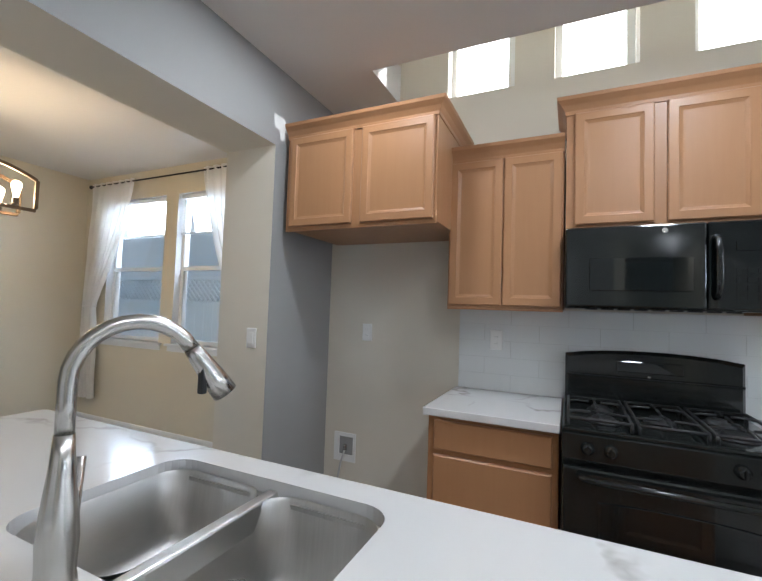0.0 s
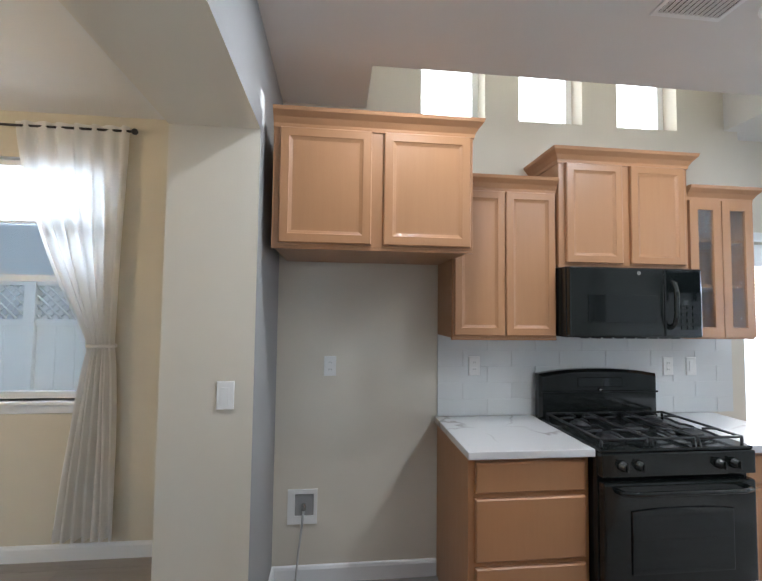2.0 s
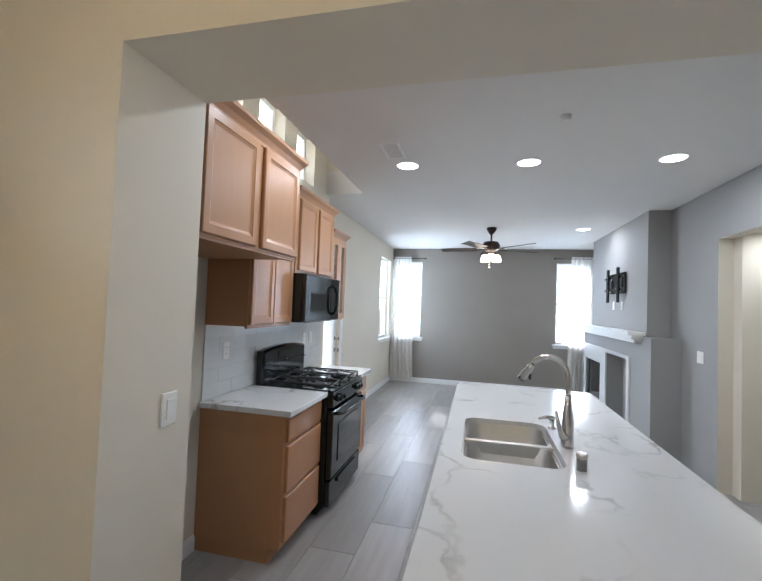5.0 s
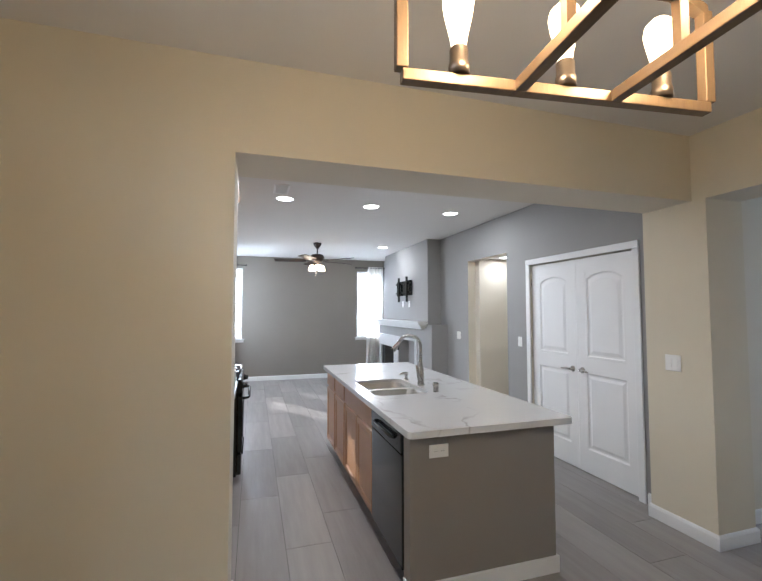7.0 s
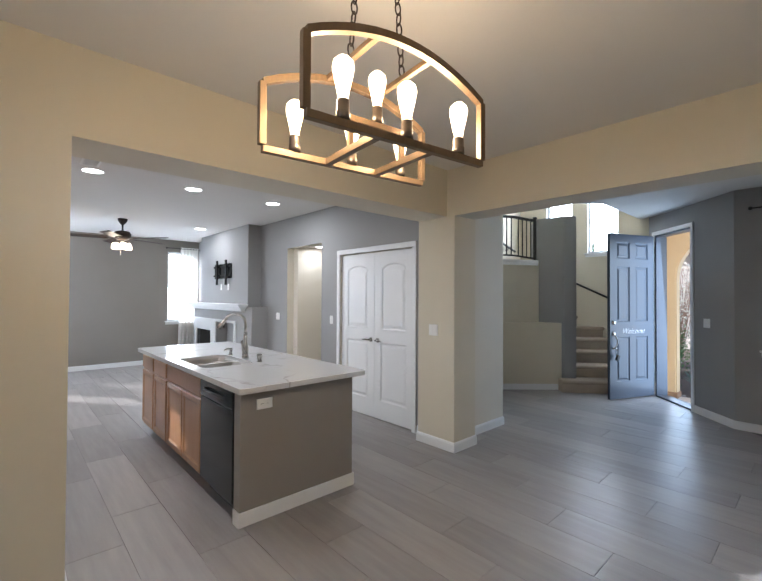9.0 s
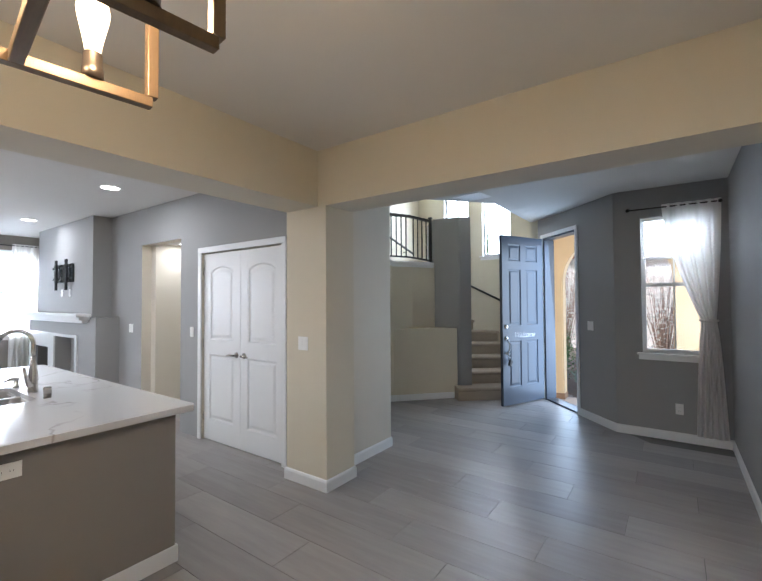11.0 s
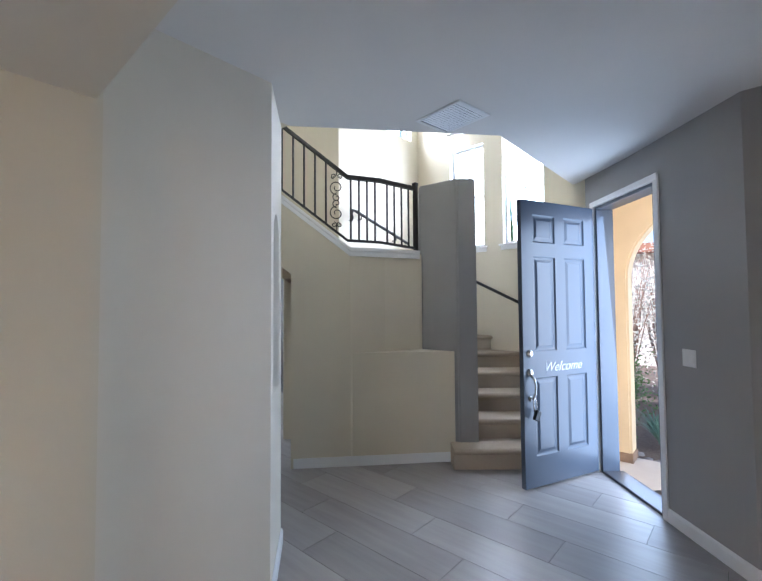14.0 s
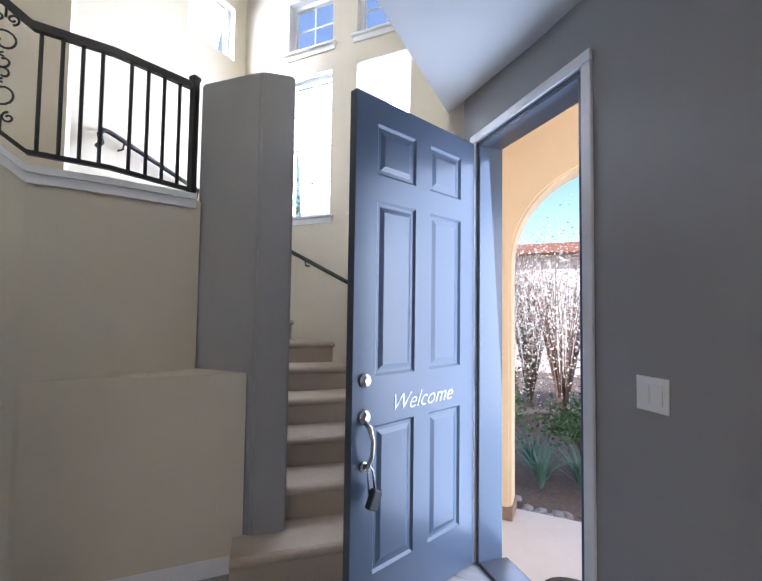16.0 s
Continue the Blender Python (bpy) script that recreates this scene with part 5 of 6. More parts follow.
for i, x1 in enumerate((-1.075, -0.28)):
    wd = 0.545 if i == 0 else 0.525
    window("window_%d" % (10 + i), pose(x1, -6.1, 2.335, 0, 0, 180), wd, 1.42, "tall stairwell window with glazing bars", 0, 2, 4)
    window("window_%d" % (12 + i), pose(x1, -6.1, 4.02, 0, 0, 180), wd, 0.535, "upper stairwell window with glazing bars", 0, 2, 2)
sh = bmesh.new()
box(sh, -1.612, -6.13, 3.31, -1.083, -6.122, 3.75)
solo("roller_shade", sh, CURTAIN, "white roller shade drawn down at the stair window", "shade")
window("window_14", pose(0.3, -5.37, 4.02, 0, 0, -90), 0.56, 0.55, "high stairwell side window", 0, sill=False)
window("window_15", pose(4.78, -4.47, 1.79, 0, 0, -90), 0.59, 0.55, "small high back room window", 0, sill=False)

# patio door with its blind
pd = leaf("patio_door", pose(1.765, 2.65, 0.01), 0.81, 2.01, 0.04, [], WHITE, "white glazed patio door, closed")
for o in list(pd.children):
    bpy.data.objects.remove(o)
b4 = slab([0, 0.12, 0.69, 0.81], [0, 0.25, 1.88, 2.01], lambda u, z: not (0.12 < u < 0.69 and 0.25 < z < 1.88), 0.04)
part("frame", b4, WHITE, pd, local=True)
bm = bmesh.new()
box(bm, 0.115, 0.018, 0.245, 0.695, 0.024, 1.885)
part("pane", bm, PANE, pd, local=True).visible_shadow = False
for hz in (0.93, 1.08):
    bm = bmesh.new()
    lathe(bm, [(0.028, 0), (0.028, 0.006), (0.012, 0.012), (0.012, 0.03), (0.025, 0.04), (0.022, 0.06)], 16, pose(0.755, 0, hz, 90, 0, 0))
    part("knob", bm, NICKEL, pd, local=True)
blind(pose(1.885, 2.595, 0.30), 0.57, 1.60, 1.58, "white slatted blind on the patio door", 0.024, 35)

# ---------------- curtains ----------------
def sheer():
    nt = CURTAIN.node_tree
    b = nt.nodes["Principled BSDF"]
    tl = nt.nodes.new("ShaderNodeBsdfTranslucent")
    tl.inputs["Color"].default_value = (0.9, 0.88, 0.84, 1)
    ms = nt.nodes.new("ShaderNodeMixShader")
    ms.inputs[0].default_value = 0.45
    nt.links.new(b.outputs[0], ms.inputs[1])
    nt.links.new(tl.outputs[0], ms.inputs[2])
    nt.links.new(ms.outputs[0], nt.nodes["Material Output"].inputs[0])


sheer()


def curtain(m, z_top, z_tie, z_bot, top, tie, bot, folds, label):
    """A hanging panel: x along the rod; top, tie and bot are (x0, x1) at those heights. z_tie None: hangs straight."""
    t = thing("curtain", label, "curtain", group="curtains")
    t.matrix_basis = m
    PLACED[t.name] = m.copy()
    b3 = bmesh.new()
    nu, nz = folds * 8, 34
    grid = []
    for j in range(nz + 1):
        z = z_top + (z_bot - z_top) * j / nz
        if z_tie is None:
            a = top[0] + (bot[0] - top[0]) * j / nz
            b = top[1] + (bot[1] - top[1]) * j / nz
        elif z > z_tie:
            f = ((z_top - z) / (z_top - z_tie)) ** 1.5
            a, b = top[0] + (tie[0] - top[0]) * f, top[1] + (tie[1] - top[1]) * f
        else:
            f = min(1.0, (z_tie - z) / (z_tie - z_bot)) ** 0.6
            a, b = tie[0] + (bot[0] - tie[0]) * f, tie[1] + (bot[1] - tie[1]) * f
        amp = 0.012 + 0.022 * min(1.0, (z_top - z) * 1.6)
        row = []
        for i in range(nu + 1):
            u = i / nu
            wv = math.sin(2 * math.pi * folds * u + 0.6 * math.sin(3 * z + 5 * u)) * amp + 0.4 * amp * math.sin(2 * math.pi * folds * 1.7 * u + z)
            row.append(b3.verts.new((a + (b - a) * u, -0.075 + wv, z)))
        grid.append(row)
    for r0, r1 in zip(grid, grid[1:]):
        for i in range(nu):
            f = b3.faces.new((r0[i], r0[i + 1], r1[i + 1], r1[i]))
            f.smooth = True
    part("cloth", b3, CURTAIN, t, local=True)
    if z_tie is not None:
        b3 = bmesh.new()
        c, hw = (tie[0] + tie[1]) / 2, (tie[1] - tie[0]) / 2 + 0.012
        sweep(b3, [(c + hw * math.cos(k * math.pi / 10), -0.075 + 0.045 * math.sin(k * math.pi / 10), z_tie + 0.01) for k in range(21)], 0.012, 6)
        part("tieback", b3, CURTAIN, t, local=True)


def rod(m, x0, x1, z, label="slim dark curtain rod with ball ends"):
    t = thing("curtain_rod", label, "curtain rod", group="curtain rods")
    t.matrix_basis = m
    PLACED[t.name] = m.copy()
    b3 = bmesh.new()
    sweep(b3, [(x0, -0.075, z), (x1, -0.075, z)], 0.008, 8)
    part("pole", b3, WROUGHT, t, local=True)
    for x, s in ((x0, -1), (x1, 1)):
        b3 = bmesh.new()
        bmesh.ops.create_uvsphere(b3, u_segments=12, v_segments=8, radius=0.02, matrix=Matrix.Translation((x + s * 0.012, -0.075, z)))
        part("finial", b3, WROUGHT, t, local=True)
        b3 = bmesh.new()
        sweep(b3, [(x - s * 0.06, -0.002, z), (x - s * 0.06, -0.075, z)], 0.006, 6)
        part("bracket", b3, WROUGHT, t, local=True)


M = pose(0, 2.82, 0)
rod(M, -4.62, -2.22, 2.62)
curtain(M, 2.65, 1.28, 0.15, (-2.90, -2.24), (-2.41, -2.28), (-2.58, -2.23), 7, "white sheer curtain tied back beside the dining window")
curtain(M, 2.65, 1.28, 0.30, (-4.62, -3.9), (-4.60, -4.45), (-4.64, -4.36), 7, "white sheer curtain tied back in the dining corner")
M = pose(5.8, 2.60, 0, 0, 0, -90)
rod(M, 0.05, 0.68, 2.53)
curtain(M, 2.56, None, 0.08, (0.02, 0.40), None, (-0.02, 0.50), 6, "white sheer curtain hanging in the living room corner")
M = pose(5.8, -0.55, 0, 0, 0, -90)
rod(M, 0.02, 0.72, 2.55)
curtain(M, 2.58, None, 0.05, (0.30, 0.68), None, (0.26, 0.68), 6, "white sheer curtain by the fireplace")
M = pose(-3.60, -4.12, 0, 0, 0, 180)
rod(M, 0.0, 0.78, 2.50)
curtain(M, 2.53, 1.28, 0.10, (0.30, 0.80), (0.62, 0.74), (0.56, 0.82), 6, "white sheer curtain tied back at the front window")

# ---------------- ceiling lights, fan, chandelier ----------------
def can_light(x, y, z=CH, watts=7):
    t = thing("recessed_light", "round white recessed ceiling light, switched on", "ceiling light", x, y, z, group="recessed lights")
    b3 = bmesh.new()
    lathe(b3, [(0.085, -0.003), (0.092, -0.008), (0.098, -0.004), (0.098, -0.0005)], 28, closed=False)
    part("trim_ring", b3, WHITE, t, local=True)
    b3 = bmesh.new()
    lathe(b3, [(0.0845, -0.0045), (0.0845, -0.0015)], 28)
    part("lens", b3, LAMP_ON, t, local=True)
    lamp = new("recessed_lamp", bpy.data.lights.new("recessed_lamp", "AREA"))
    lamp.data.shape, lamp.data.size, lamp.data.energy, lamp.data.color = "DISK", 0.16, watts, (1.0, 0.96, 0.90)
    lamp.matrix_basis = Matrix.Translation((x, y, z - 0.012))


for x, y in ((-0.57, 1.42), (0.80, 1.435), (0.85, 0.455), (0.89, -0.58), (3.75, -0.6)):
    can_light(x, y)
can_light(1.35, -1.68, 2.29, 2.2)


def vent(x, y, w, d, rz, label="white slatted ceiling vent"):
    t = thing("ceiling_vent", label, "vent", x, y, CH, rz)
    b4 = slab([-w / 2, -w / 2 + 0.02, w / 2 - 0.02, w / 2], [-d / 2, -d / 2 + 0.02, d / 2 - 0.02, d / 2], lambda u, z: not (abs(u) < w / 2 - 0.02 and abs(z) < d / 2 - 0.02), 0.006)
    b4.transform(pose(0, 0, -0.0005, -90, 0, 0))
    part("frame", b4, WHITE, t, local=True)
    # flat dark sheet in place of the shade inside the duct
    b3 = bmesh.new()
    box(b3, -w / 2 + 0.02, -d / 2 + 0.02, -0.0015, w / 2 - 0.02, d / 2 - 0.02, -0.0005)
    part("duct_shade", b3, IRON, t, local=True)
    n = int((w - 0.04) / 0.022)
    for k in range(n):
        b3 = bmesh.new()
        box(b3, -0.006, -d / 2 + 0.02, -0.0008, 0.006, d / 2 - 0.02, 0.0008, pose(-w / 2 + 0.031 + k * 0.022, 0, -0.005, 0, 35, 0))
        part("slat", b3, WHITE, t, local=True)


vent(0.46, 1.49, 0.31, 0.15, 0)
vent(-2.06, -3.29, 0.36, 0.30, -8)
for x, y, z in ((0.05, 0.33, CH), (-2.4, -2.03, CH)):
    bm = bmesh.new()
    lathe(bm, [(0.016, -0.03), (0.026, -0.025), (0.03, -0.01), (0.03, -0.0005)], 20, pose(x, y, z))
    solo("smoke_detector", bm, PLASTIC, "small round white ceiling detector", "detector")

FANX, FANY = 3.6, 0.67
fan = thing("ceiling_fan", "dark bronze five-blade ceiling fan with three lit shades", "ceiling fan", FANX, FANY, CH)
BRONZE = material("dark_bronze", (0.05, 0.035, 0.028), 0.4, 0.6)
BLADE = material("dark_walnut_blade", (0.07, 0.045, 0.03), 0.45, colour2=(0.05, 0.03, 0.02), scale=8, stretch=(1, 12, 1))
SHADE = glow("frosted_lit_shade", (1.0, 0.80, 0.55), 4.5)
bm = bmesh.new()
lathe(bm, [(0.02, -0.10), (0.045, -0.07), (0.07, -0.03), (0.072, -0.0005)], 20)
part("canopy", bm, BRONZE, fan, local=True)
bm = bmesh.new()
sweep(bm, [(0, 0, -0.2), (0, 0, -0.09)], 0.013, 10)
part("downrod", bm, BRONZE, fan, local=True)
bm = bmesh.new()
lathe(bm, [(0.03, -0.36), (0.09, -0.34), (0.12, -0.29), (0.125, -0.25), (0.10, -0.21), (0.03, -0.195)], 24)
part("motor", bm, BRONZE, fan, local=True)
for k in range(5):
    a = 360 * k / 5 + 8
    bm = bmesh.new()
    box(bm, 0.20, -0.065, -0.004, 0.74, 0.065, 0.004, pose(0, 0, -0.315, 0, 0, a) @ pose(0, 0, 0, 12, 0, 0), 0.003)
    bl = part("blade", bm, BLADE, fan, local=True)
    bm = bmesh.new()
    box(bm, 0.10, -0.02, -0.004, 0.24, 0.02, 0.004, pose(0, 0, -0.325, 0, 0, a), 0.002)
    part("blade_arm", bm, BRONZE, bl, local=True)
for k in range(3):
    a = radians(120 * k + 60)
    cx, cy = 0.10 * math.cos(a), 0.10 * math.sin(a)
    bm = bmesh.new()
    sweep(bm, [(0.02 * math.cos(a), 0.02 * math.sin(a), -0.37), (cx * 0.8, cy * 0.8, -0.37), (cx, cy, -0.395)], 0.008, 8)
    part("lamp_arm", bm, BRONZE, fan, local=True)
    bm = bmesh.new()
    lathe(bm, [(0.058, -0.105), (0.06, -0.07), (0.045, -0.02), (0.025, 0.0)], 18, pose(cx, cy, -0.39))
    part("shade", bm, SHADE, fan, "frosted glass shade, lit", local=True)
bm = bmesh.new()
sweep(bm, [(0.02, 0.02, -0.36), (0.02, 0.02, -0.58)], 0.002, 5)
bmesh.ops.create_uvsphere(bm, u_segments=8, v_segments=6, radius=0.01, matrix=Matrix.Translation((0.02, 0.02, -0.585)))
part("pull_chain", bm, NICKEL, fan, local=True)
fl = new("fan_lamp", bpy.data.lights.new("fan_lamp", "POINT"))
fl.data.energy, fl.data.color, fl.data.shadow_soft_size = 6, (1.0, 0.82, 0.60), 0.1
fl.matrix_basis = Matrix.Translation((FANX, FANY, CH - 0.56))

CZ = 1.932
ch = thing("chandelier", "aged brass linear chandelier with glowing filament bulbs", "chandelier", -3.19, 1.19, CH, -6.5)
BRASS = material("weathered_brass_wood", (0.21, 0.14, 0.075), 0.42, 0.6, colour2=(0.15, 0.105, 0.065), scale=14, stretch=(1, 6, 1), bump=0.1, bump_scale=60)
SOCKET = material("dark_socket_metal", (0.16, 0.13, 0.10), 0.35, 0.9)
HALO = glow("frosted_warm_bulb", (1.0, 0.74, 0.44), 5.0)
L, HS, ARC = 0.645, 0.215, 0.085
zb = CZ - CH


def arch_z(v):
    return zb + HS + ARC * (1 - (2 * v / L) ** 2)


for sx in (-0.15, 0.15):
    bm = bmesh.new()
    box(bm, sx - 0.011, -L / 2, zb, sx + 0.011, L / 2, zb + 0.022, bevel=0.002)
    part("bottom_bar", bm, BRASS, ch, local=True)
    for sy in (-1, 1):
        bm = bmesh.new()
        box(bm, sx - 0.011, sy * L / 2 - 0.011, zb + 0.0225, sx + 0.011, sy * L / 2 + 0.011, zb + HS, bevel=0.002)
        part("side_bar", bm, BRASS, ch, local=True)
    bm = bmesh.new()
    vs4 = [(-L / 2 + L * k / 16) for k in range(17)]
    rows = [[bm.verts.new((sx + dx, v, arch_z(v) + dz)) for dx, dz in ((-0.011, -0.011), (0.011, -0.011), (0.011, 0.011), (-0.011, 0.011))] for v in vs4]
    for r0, r1 in zip(rows, rows[1:]):
        for k in range(4):
            bm.faces.new((r0[k], r0[(k + 1) % 4], r1[(k + 1) % 4], r1[k]))
    bm.faces.new(rows[0]), bm.faces.new(rows[-1])
    bmesh.ops.recalc_face_normals(bm, faces=bm.faces)
    part("arched_bar", bm, BRASS, ch, local=True)
for sy in (-0.1, 0.1):
    bm = bmesh.new()
    box(bm, -0.139, sy - 0.011, zb, 0.139, sy + 0.011, zb + 0.022, bevel=0.002)
    part("cross_bar", bm, BRASS, ch, local=True)
    bm = bmesh.new()
    box(bm, -0.139, sy - 0.009, arch_z(sy) - 0.009, 0.139, sy + 0.009, arch_z(sy) + 0.009, bevel=0.002)
    part("top_bar", bm, BRASS, ch, local=True)
    n = int((-arch_z(sy) - 0.02) / 0.034)
    bm = bmesh.new()
    for k in range(n):
        zc = arch_z(sy) + 0.028 + k * 0.034
        pts = [(0.011 * math.cos(q * math.pi / 5) * (1 if k % 2 else 0), sy * (1 - 0.4 * k / n) + 0.011 * math.cos(q * math.pi / 5) * (0 if k % 2 else 1), zc + 0.021 * math.sin(q * math.pi / 5)) for q in range(11)]
        sweep(bm, pts, 0.0028, 5)
    part("chain", bm, BRONZE, ch, local=True)
bm = bmesh.new()
lathe(bm, [(0.03, -0.025), (0.11, -0.018), (0.115, -0.0005)], 20)
part("canopy", bm, BRONZE, ch, local=True)
for sx in (-0.15, 0.15):
    for sy in (-0.215, 0.0, 0.215):
        bm = bmesh.new()
        lathe(bm, [(0.019, 0), (0.019, 0.02), (0.017, 0.022), (0.017, 0.048), (0.015, 0.052)], 16, pose(sx, sy, zb + 0.0225))
        part("socket", bm, SOCKET, ch, local=True)
        bm = bmesh.new()
        lathe(bm, [(0.013, 0.0), (0.016, 0.02), (0.026, 0.065), (0.029, 0.085), (0.026, 0.10), (0.014, 0.112), (0.003, 0.115)], 18, pose(sx, sy, zb + 0.0745))
        bu = part("bulb", bm, HALO, ch, "glowing pear-shaped filament bulb", local=True)
bm = bmesh.new()
box(bm, -0.011, -0.111, zb + 0.098, 0.011, 0.111, zb + 0.118, bevel=0.002)
for sy in (-0.1, 0.1):
    box(bm, -0.008, sy - 0.008, zb + 0.0225, 0.008, sy + 0.008, zb + 0.0975)
part("centre_bar", bm, BRASS, ch, local=True)
bm = bmesh.new()
lathe(bm, [(0.019, 0), (0.019, 0.02), (0.017, 0.022), (0.017, 0.048), (0.015, 0.052)], 16, pose(0, 0, zb + 0.1185))
part("socket", bm, SOCKET, ch, local=True)
bm = bmesh.new()
lathe(bm, [(0.013, 0.0), (0.016, 0.02), (0.026, 0.065), (0.029, 0.085), (0.026, 0.10), (0.014, 0.112), (0.003, 0.115)], 18, pose(0, 0, zb + 0.1705))
part("bulb", bm, HALO, ch, "glowing pear-shaped filament bulb", local=True)
for x, y in ((0.0, -0.18), (0.0, 0.18)):
    cl = new("chandelier_lamp", bpy.data.lights.new("chandelier_lamp", "POINT"))
    cl.data.energy, cl.data.color, cl.data.shadow_soft_size = 10, (1.0, 0.70, 0.40), 0.06
    cl.matrix_basis = ch.matrix_basis @ Matrix.Translation((x, y, zb + 0.14))

# ---------------- fireplace wall ----------------
bm = bmesh.new()
box(bm, 2.62, -1.2695, 1.302, 4.93, -1.03, CH - 0.002)
setting("wall_chimney", bm, GREY, "grey painted chimney breast", "wall")
b4 = slab([2.36, 3.06, 3.9, 4.17, 5.0, 5.2], [0, 0.08, 0.80, 0.99, 1.30], lambda u, z: not (3.06 < u < 3.9 and 0.08 < z < 0.99) and not (4.17 < u < 5.0 and 0.08 < z < 0.80), 0.29)
b4.transform(Matrix.Translation((0, -1.2695, 0)))
setting("wall_chimney_base", b4, GREY, "wider grey base of the chimney breast", "wall")
fp = thing("fireplace", "black fireplace insert with white surround and mantel shelf", "fireplace", 3.9, -0.95, 0)
bm = bmesh.new()
box(bm, 4.172, -1.26, 0.082, 4.998, -1.20, 0.798)
box(bm, 4.172, -1.199, 0.082, 4.21, -1.0, 0.798)
box(bm, 4.96, -1.199, 0.082, 4.998, -1.0, 0.798)
part("firebox", bm, IRON, fp)
bm = bmesh.new()
box(bm, 4.215, -1.012, 0.10, 4.955, -1.004, 0.78)
part("glass_front", bm, BLACKGLASS, fp)
bm = bmesh.new()
box(bm, 3.062, -1.26, 0.082, 3.898, -1.18, 0.988)
part("niche_back", bm, GREY, fp, "dark recessed side niche")
for x0, x1, z0, z1 in ((2.97, 3.055, 0.0, 1.04), (3.905, 4.165, 0.0, 1.04), (5.005, 5.12, 0.0, 1.04), (3.0555, 3.9045, 0.995, 1.04), (4.1655, 5.0045, 0.805, 1.04)):
    bm = bmesh.new()
    box(bm, x0, -0.979, z0, x1, -0.958, z1, bevel=0.003)
    part("surround", bm, TILE_WHITE, fp)
bm = bmesh.new()
box(bm, 2.50, -0.979, 1.315, 5.22, -0.80, 1.355, bevel=0.006)
box(bm, 2.55, -0.979, 1.27, 5.17, -0.85, 1.3145, bevel=0.008)
box(bm, 2.60, -0.979, 1.225, 5.12, -0.90, 1.2695, bevel=0.008)
part("mantel_shelf", bm, WHITE, fp)
tv = thing("tv_wall_mount", "black metal television wall bracket", "tv mount", 3.7, -1.03, 1.9)
bm = bmesh.new()
box(bm, 3.30, -1.029, 1.82, 4.08, -1.0, 2.10, bevel=0.003)
part("wall_plate", bm, BLACK, tv)
for z in (1.86, 2.03):
    bm = bmesh.new()
    box(bm, 3.28, -0.9995, z, 4.10, -0.985, z + 0.035, bevel=0.003)
    part("rail", bm, BLACK, tv)
for x in (3.42, 3.85):
    bm = bmesh.new()
    box(bm, x, -0.9845, 1.70, x + 0.05, -0.955, 2.17, bevel=0.003)
    part("arm", bm, BLACK, tv)
for x in (3.46, 3.80):
    plate("outlet", x, -1.0295, 1.66, 180)
for y, z, w in ((-1.58, 1.47, 0.06), (-1.81, 1.5, 0.04)):
    bm = bmesh.new()
    box(bm, 1.678, y - w, z - 0.05, 1.6995, y + w, z + 0.05, bevel=0.004)
    t2 = solo("thermostat", bm, PLASTIC, "white wall thermostat in the corridor", "thermostat")
    bm = bmesh.new()
    box(bm, 1.6765, y - w * 0.5, z + 0.0, 1.6778, y + w * 0.5, z + 0.03)
    part("display", bm, GREY, t2)

# ---------------- outdoors ----------------
GRAVEL = material("brown_mulch_soil", (0.22, 0.165, 0.13), 0.95, colour2=(0.12, 0.09, 0.075), scale=30, bump=0.8, bump_scale=60)
bm = bmesh.new()
box(bm, -150, -150, -0.6, 150, 150, -0.24)
setting("ground", bm, GRAVEL, "brown mulched ground", "ground")
PORCH = -0.18        # top of the porch slab
FACE = -6.2          # inner face of the front wall
bm = bmesh.new()
prism(bm, [on_door_wall(0.0, 0.165), (-5.2, -4.26), (-5.2, -6.43), (-2.2, -6.43), (-2.2, -5.5), on_door_wall(1.7, 0.165)], -0.24, PORCH)
bmesh.ops.recalc_face_normals(bm, faces=bm.faces)
setting("pavement_porch", bm, CONCRETE, "pale concrete porch slab", "porch")
# front wall of the porch with its round arch
AX0, AX1, AS = -3.985, -2.455, 1.815
ax, ar = (AX0 + AX1) / 2, (AX1 - AX0) / 2
bm = bmesh.new()
ins = [(AX1, PORCH)] + [(ax + ar * math.cos(math.pi * k / 28), AS + ar * math.sin(math.pi * k / 28)) for k in range(29)] + [(AX0, PORCH)]
prof = [(-5.4, PORCH), (-5.4, 3.3), (-2.2, 3.3), (-2.2, PORCH)] + ins
f0 = [bm.verts.new((u, FACE, z)) for u, z in prof]
f1 = [bm.verts.new((u, FACE - 0.24, z)) for u, z in prof]
bm.faces.new(f0), bm.faces.new(f1[::-1])
for i in range(len(prof)):
    bm.faces.new((f0[i], f0[(i + 1) % len(prof)], f1[(i + 1) % len(prof)], f1[i]))
bmesh.ops.recalc_face_normals(bm, faces=bm.faces)
rim = [e for e in bm.edges if all(abs(v.co.z - AS) > -1 and AX0 - 0.01 < v.co.x < AX1 + 0.01 for v in e.verts) and abs(e.verts[0].co.y - e.verts[1].co.y) < 0.01 and len(e.link_faces) == 2 and e.verts[0].co.z + e.verts[1].co.z > 2 * PORCH + 0.1]
bmesh.ops.bevel(bm, geom=rim, offset=0.02, segments=2, affect="EDGES")
setting("wall_porch_arch", bm, STUCCO, "ochre stucco porch wall with a round arch", "wall")
